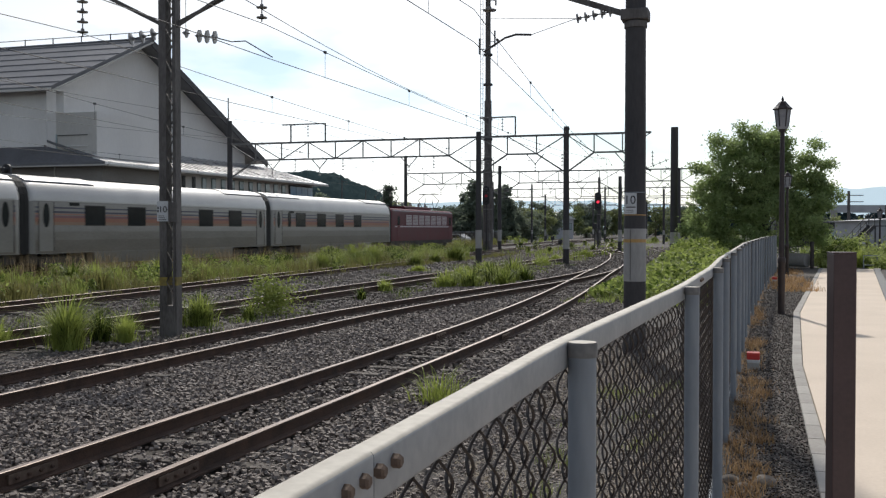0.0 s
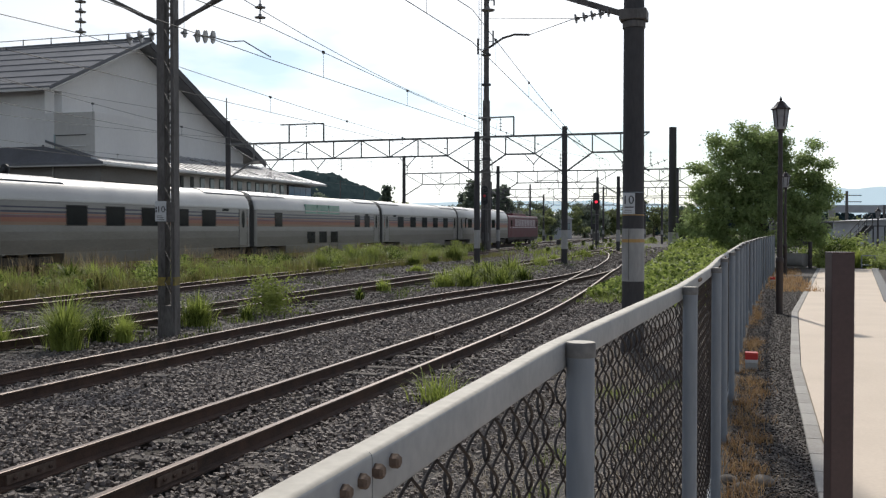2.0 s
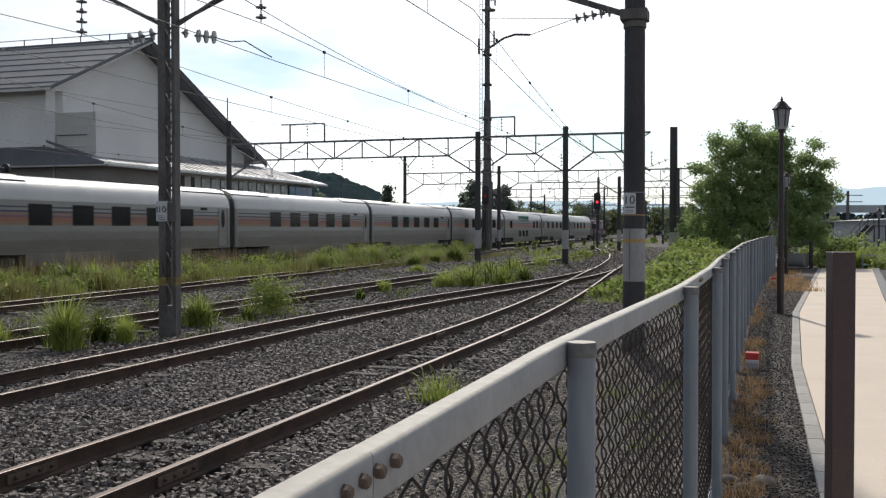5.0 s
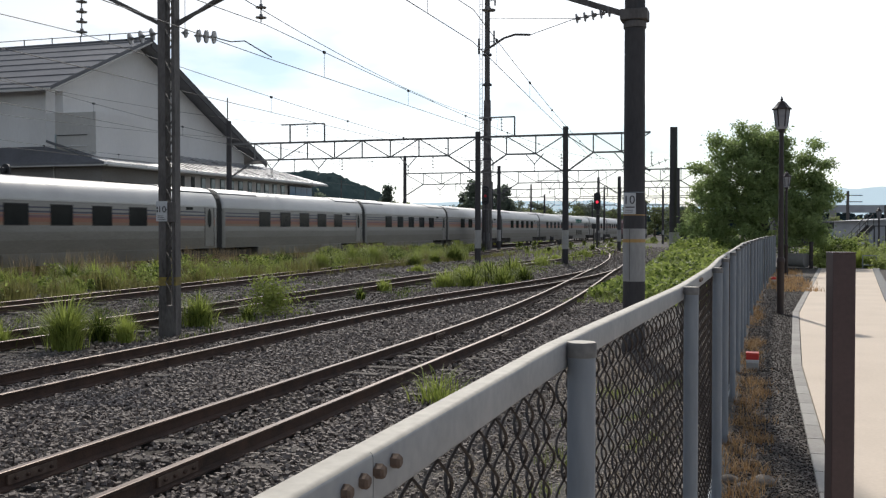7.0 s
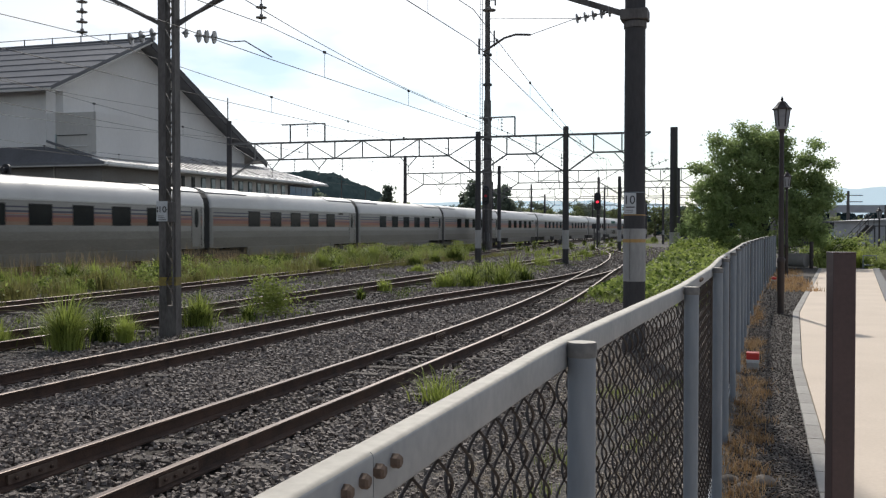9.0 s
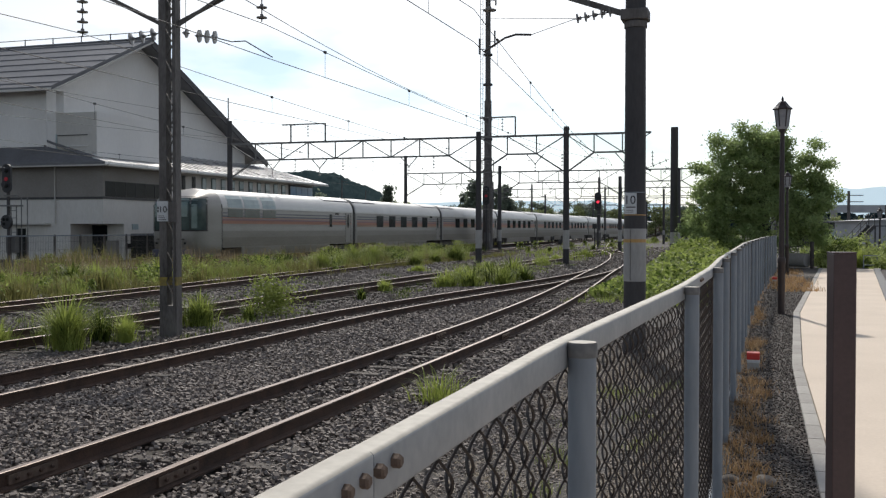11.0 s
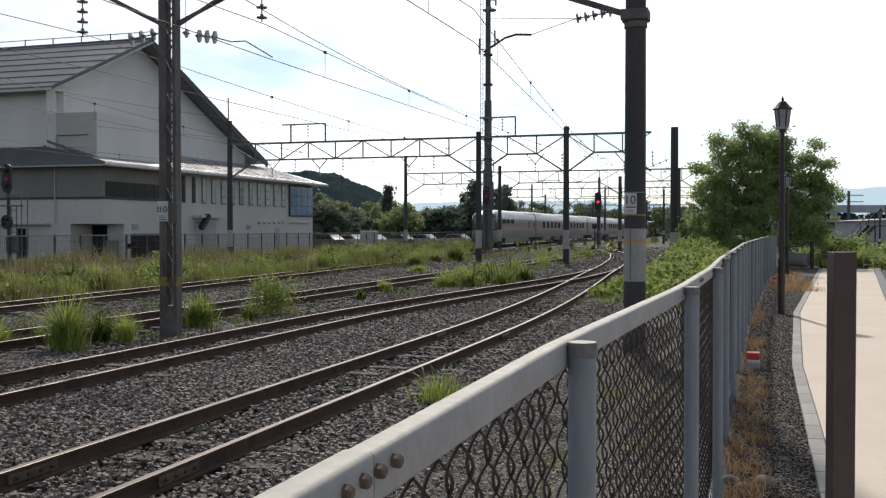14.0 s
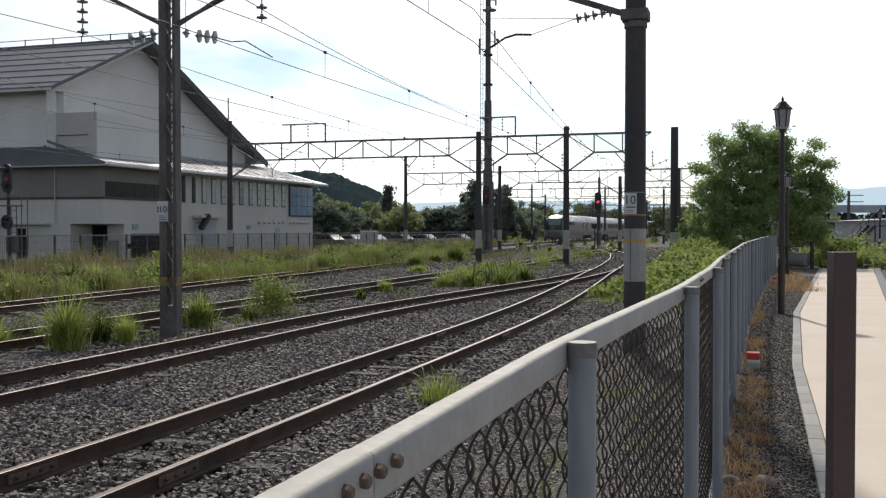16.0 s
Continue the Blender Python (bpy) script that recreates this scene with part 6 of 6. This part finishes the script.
def outdoor_stair(u, d):
    """A steel stair that climbs the side of the plain block."""
    x, y = on_view(u, d)
    t = thing("outdoor_stair", pose(x, y, 0, 0, 0, 17.7), "dark steel outdoor stair against a plain white block", "stair")
    for dy in (-0.5, 0.5):
        part("stringer", beam((-0.9, dy, 0.4), (0.9, dy, 2.3), 0.08, 0.26), TRIM, t)
        part("handrail", beam((-0.9, dy, 1.3), (0.9, dy, 3.2), 0.05), TRIM, t)
        for k in range(4):
            part("baluster", beam((-0.9 + 0.6 * k, dy, 0.4 + 0.633 * k), (-0.9 + 0.6 * k, dy, 1.3 + 0.633 * k), 0.04), TRIM, t)
    for k in range(10):
        part("step", box(-0.85 + 0.18 * k, -0.6 + 0.18 * k, -0.5, 0.5, 0.4 + 0.19 * k, 0.43 + 0.19 * k), TRIM, t)
    part("landing", box(0.85, 1.9, -0.6, 0.6, 2.25, 2.32), TRIM, t)
    for dx in (0.95, 1.8):
        part("leg", beam((dx, -0.5, 0), (dx, -0.5, 2.25), 0.08), TRIM, t)


outdoor_stair(421, 73)


def viaduct():
    v = thing("viaduct", Matrix(), "long grey concrete viaduct in the distance", "bridge")
    for a, b in ((335, 395), (395, 460), (460, 530)):
        (xa, ya), (xb, yb) = on_view(a, 260), on_view(b, 260)
        part("deck", beam((xa, ya, 7.4), (xb, yb, 7.4), 0.9, 2), FARGREY, v)
        part("parapet", beam((xa, ya, 8.1), (xb, yb, 8.1), 0.5, 0.2), CONCRETE, v)
        part("pier", beam((xa, ya, 0), (xa, ya, 7.0), 1.6), CONCRETE, v)


viaduct()


def utility_pole(u, d, h):
    x, y = on_view(u, d)
    p = thing("utility_pole", pose(x, y, 0), "thin grey concrete utility pole with cross-arms", "pole", "utility poles")
    part("shaft", lathe([(0.17, 0), (0.12, h)], 12), LATTICE, p)
    for z in (h - 0.4, h - 1.0):
        part("cross_arm", beam((-0.2, 0, z), (1.3, 0.4, z), 0.08), LATTICE, p)


utility_pole(410, 92, 5.6)
utility_pole(448, 120, 5.0)
utility_pole(-102, 240, 14)
utility_pole(-78, 300, 14)


def bollard(x, y, h):
    b = thing("bollard", pose(x, y, 0.1), "thin dark brown bollard at the end of the path", "bollard")
    part("shaft", lathe([(0.09, 0), (0.09, h), (0.06, h + 0.03)], 14), LAMPBLACK, b)


bollard(2.35, 48.9, 1.35)
pipe = part("concrete_pipe", lathe([(0.22, -0.55), (0.32, -0.53), (0.32, 0.5)], 24, axis="Y"), TAUPE, smooth=True)
pipe.location, pipe.rotation_euler = (1.72, 49.3, 0.6), (0, 0, radians(55))
tagged(pipe, "short brown-grey concrete pipe resting in the shrubs", "pipe")


def rocks():
    rng = random.Random(3)
    for i, (x, y, s) in enumerate(((-0.18, 7.3, 0.075), (0.06, 7.32, 0.085), (-0.1, 7.12, 0.06), (0.28, 9.4, 0.04), (0.2, 8.1, 0.035))):
        bm = bmesh.new()
        bmesh.ops.create_icosphere(bm, subdivisions=3, radius=s)
        for v in bm.verts:
            v.co *= 1 + 0.35 * noise.noise(v.co * 9 + Vector((i * 5, 0, 0)))
            v.co.z *= 0.6
        o = part("rock", bm, FIELDSTONE, smooth=True)
        o.matrix_basis = pose(x, y, 0.25 + s * 0.12, 0, 0, rng.uniform(0, 360))
        tagged(o, "grey-brown field stone at the foot of the fence", "rock", "rocks by the fence")


rocks()


def strip_gravel():
    """Pebbles lying on the gravel strip."""
    rng = np.random.default_rng(17)
    n = 24000
    y = 6 + 34 * rng.random(n) ** 1.6
    left = np.array([fence_x(t) + 0.05 for t in y])
    right = np.interp(y, [k[1] for k in KERBLINE], [k[0] for k in KERBLINE])
    x = left + (right - left) * rng.random(n)
    size = rng.uniform(0.004, 0.01, n)
    corner = np.array([(-1, -1, -1), (1, -1, -1), (1, 1, -1), (-1, 1, -1), (-1, -1, 1), (1, -1, 1), (1, 1, 1), (-1, 1, 1)], float)
    v = corner[None] * rng.uniform(0.5, 1.1, (n, 8, 3)) * size[:, None, None]
    v += np.stack([x, y, 0.252 + size * 0.4], 1)[:, None, :]
    quad = np.array([(0, 3, 2, 1), (4, 5, 6, 7), (0, 1, 5, 4), (1, 2, 6, 5), (2, 3, 7, 6), (3, 0, 4, 7)])
    stuff_mesh("gravel", v.reshape(-1, 3), (np.arange(n)[:, None, None] * 8 + quad[None]).reshape(-1, 4), STONE, "loose dark gravel along the fence", "gravel")


strip_gravel()


def bank_grit():
    """Fine grit on the bank between the fence and the near track."""
    rng = np.random.default_rng(29)
    n = 70000
    y = 1.2 + 20 * rng.random(n) ** 1.6
    x = rng.uniform(-3.2, -0.42, n)
    size = rng.uniform(0.003, 0.011, n) * np.interp(y, [1, 20], [0.9, 1.7])
    z = np.array([ground_height(a, b) for a, b in zip(x.tolist(), y.tolist())])
    corner = np.array([(-1, -1, -1), (1, -1, -1), (1, 1, -1), (-1, 1, -1), (-1, -1, 1), (1, -1, 1), (1, 1, 1), (-1, 1, 1)], float)
    v = corner[None] * rng.uniform(0.5, 1.1, (n, 8, 3)) * size[:, None, None]
    v += np.stack([x, y, z + size * 0.4], 1)[:, None, :]
    quad = np.array([(0, 3, 2, 1), (4, 5, 6, 7), (0, 1, 5, 4), (1, 2, 6, 5), (2, 3, 7, 6), (3, 0, 4, 7)])
    stuff_mesh("grit", v.reshape(-1, 3), (np.arange(n)[:, None, None] * 8 + quad[None]).reshape(-1, 4), STONE, "fine brown-grey grit on the bank behind the fence", "gravel")


bank_grit()


def yard_gravel():
    """Sparse coarse gravel over the bare ground between the farther tracks."""
    rng = np.random.default_rng(23)
    n = 28000
    y = 11 + 99 * rng.random(n) ** 1.9
    x = np.where(y < 45, rng.uniform(-19.0, -10.2, n), rng.uniform(-21.0, -6.0, n) - np.maximum(0, y - 60) * 0.06)
    size = rng.uniform(0.012, 0.03, n) * np.interp(y, [11, 60, 110], [1, 1.9, 3.2])
    corner = np.array([(-1, -1, -1), (1, -1, -1), (1, 1, -1), (-1, 1, -1), (-1, -1, 1), (1, -1, 1), (1, 1, 1), (-1, 1, 1)], float)
    v = corner[None] * rng.uniform(0.4, 1.1, (n, 8, 3)) * size[:, None, None]
    v += np.stack([x, y, size * 0.3], 1)[:, None, :]
    quad = np.array([(0, 3, 2, 1), (4, 5, 6, 7), (0, 1, 5, 4), (1, 2, 6, 5), (2, 3, 7, 6), (3, 0, 4, 7)])
    stuff_mesh("yard_gravel", v.reshape(-1, 3), (np.arange(n)[:, None, None] * 8 + quad[None]).reshape(-1, 4), STONE, "coarse brown-grey gravel between the far tracks", "gravel")


yard_gravel()


def rail_joints():
    """Bolted joint bars on the rails beside the fence."""
    for x, y in ((-5.4965, 6.45), (-4.3635, 6.75), (-4.3635, 17.3), (-5.4965, 17.0)):
        j = thing("rail_joint", pose(x, y, 0.2), "rusty bolted joint bar on the rail", "rail joint", "rail joints")
        for s in (-1, 1):
            xs = sorted((s * 0.014, s * 0.034))
            bar = part("joint_bar", box(xs[0], xs[1], -0.28, 0.28, -0.115, -0.035, 0.005), BOLT, j)
            for k in range(4):
                part("bolt", lathe([(0.016, 0), (0.014, 0.022)], 6, at=(s * 0.034 if s > 0 else -0.056, -0.2 + 0.133 * k, -0.075), axis="X"), RUST, bar)


rail_joints()


def marker_post(x, y, high, label):
    m = thing("track_marker", pose(x, y, 0), label, "marker post", "track marker posts")
    part("post", beam((0, 0, 0), (0, 0, high), 0.12, sides=10), POLEDARK, m)
    part("head", box(-0.22, 0.22, -0.1, 0.1, high - 0.5, high, 0.03), INK, m)
    part("foot", box(-0.25, 0.25, -0.2, 0.2, 0, 0.25, 0.02), CONCRETE, m)


marker_post(-15.6, 98.5, 2.6, "dark track marker beside the signal")
marker_post(-24.6, 122, 1.2, "low dark track marker beside the main line")
marker_post(-20.9, 108, 0.9, "low dark point indicator beside the far track")
for x, y, h in ((-30.5, 118, 7.5), (-22.5, 152, 8.6), (-17.8, 152, 8.4), (-12.6, 140, 7.6), (-33.5, 150, 9.0)):
    plain_pole(x, y, h, 0.16, "thin dark pole far along the line")
cabinet = part("relay_cabinet", box(-0.8, 0.8, -0.5, 0.5, 0, 1.9, 0.03), PLASTERWARM)
cabinet.location = (-39.0, 96.5, 0)
tagged(cabinet, "beige steel relay cabinet beside the parked cars", "cabinet")
clump(3.2, 50.6, 1.5, 0.6, 1600, 151, "tall green ornamental grass at the end of the path")
clump(4.6, 51.3, 1.3, 0.6, 1400, 152, "tall green ornamental grass at the end of the path")
leafy_weeds("leafy_weeds", "low yellow-green ground plants at the end of the path", 153, 60, 2.6, 10.0, 48.8, 56.0, 0.8, 0.07, SHRUBLEAF)

cone = part("traffic_cone", lathe([(0.2, 0), (0.2, 0.03), (0.14, 0.05), (0.03, 0.62)], 16), glow("green_plastic", (0.02, 0.3, 0.12), 0.0), smooth=True)
cone.location = (1.1, 49.2, 0.22)
tagged(cone, "small green plastic cone at the end of the gravel", "cone")


def railing():
    r = thing("railing", Matrix(), "low grey metal railing beyond the path", "railing")
    for k in range(9):
        part("post", beam((4.6 + 0.6 * k, 49.3 + 0.25 * k, 0), (4.6 + 0.6 * k, 49.3 + 0.25 * k, 0.85), 0.04), GALVDULL, r)
    for z in (0.4, 0.83):
        part("rail", beam((4.6, 49.3, z), (9.4, 51.3, z), 0.045), GALVDULL, r)


railing()


# ---- what moves ----
RUN = [(0.0, 52.83), (3.5, 121.5), (6.5, 180.9), (9.0, 230.5), (11.5, 280.9), (12.5, 301.2), (15.0, 351.7), (16.0, 371.9)]


def motions():
    for ob, ahead in TRAIN:
        walk(ob, [(t, pose(-29.16, y + ahead, 0.2)) for t, y in RUN])


motions()
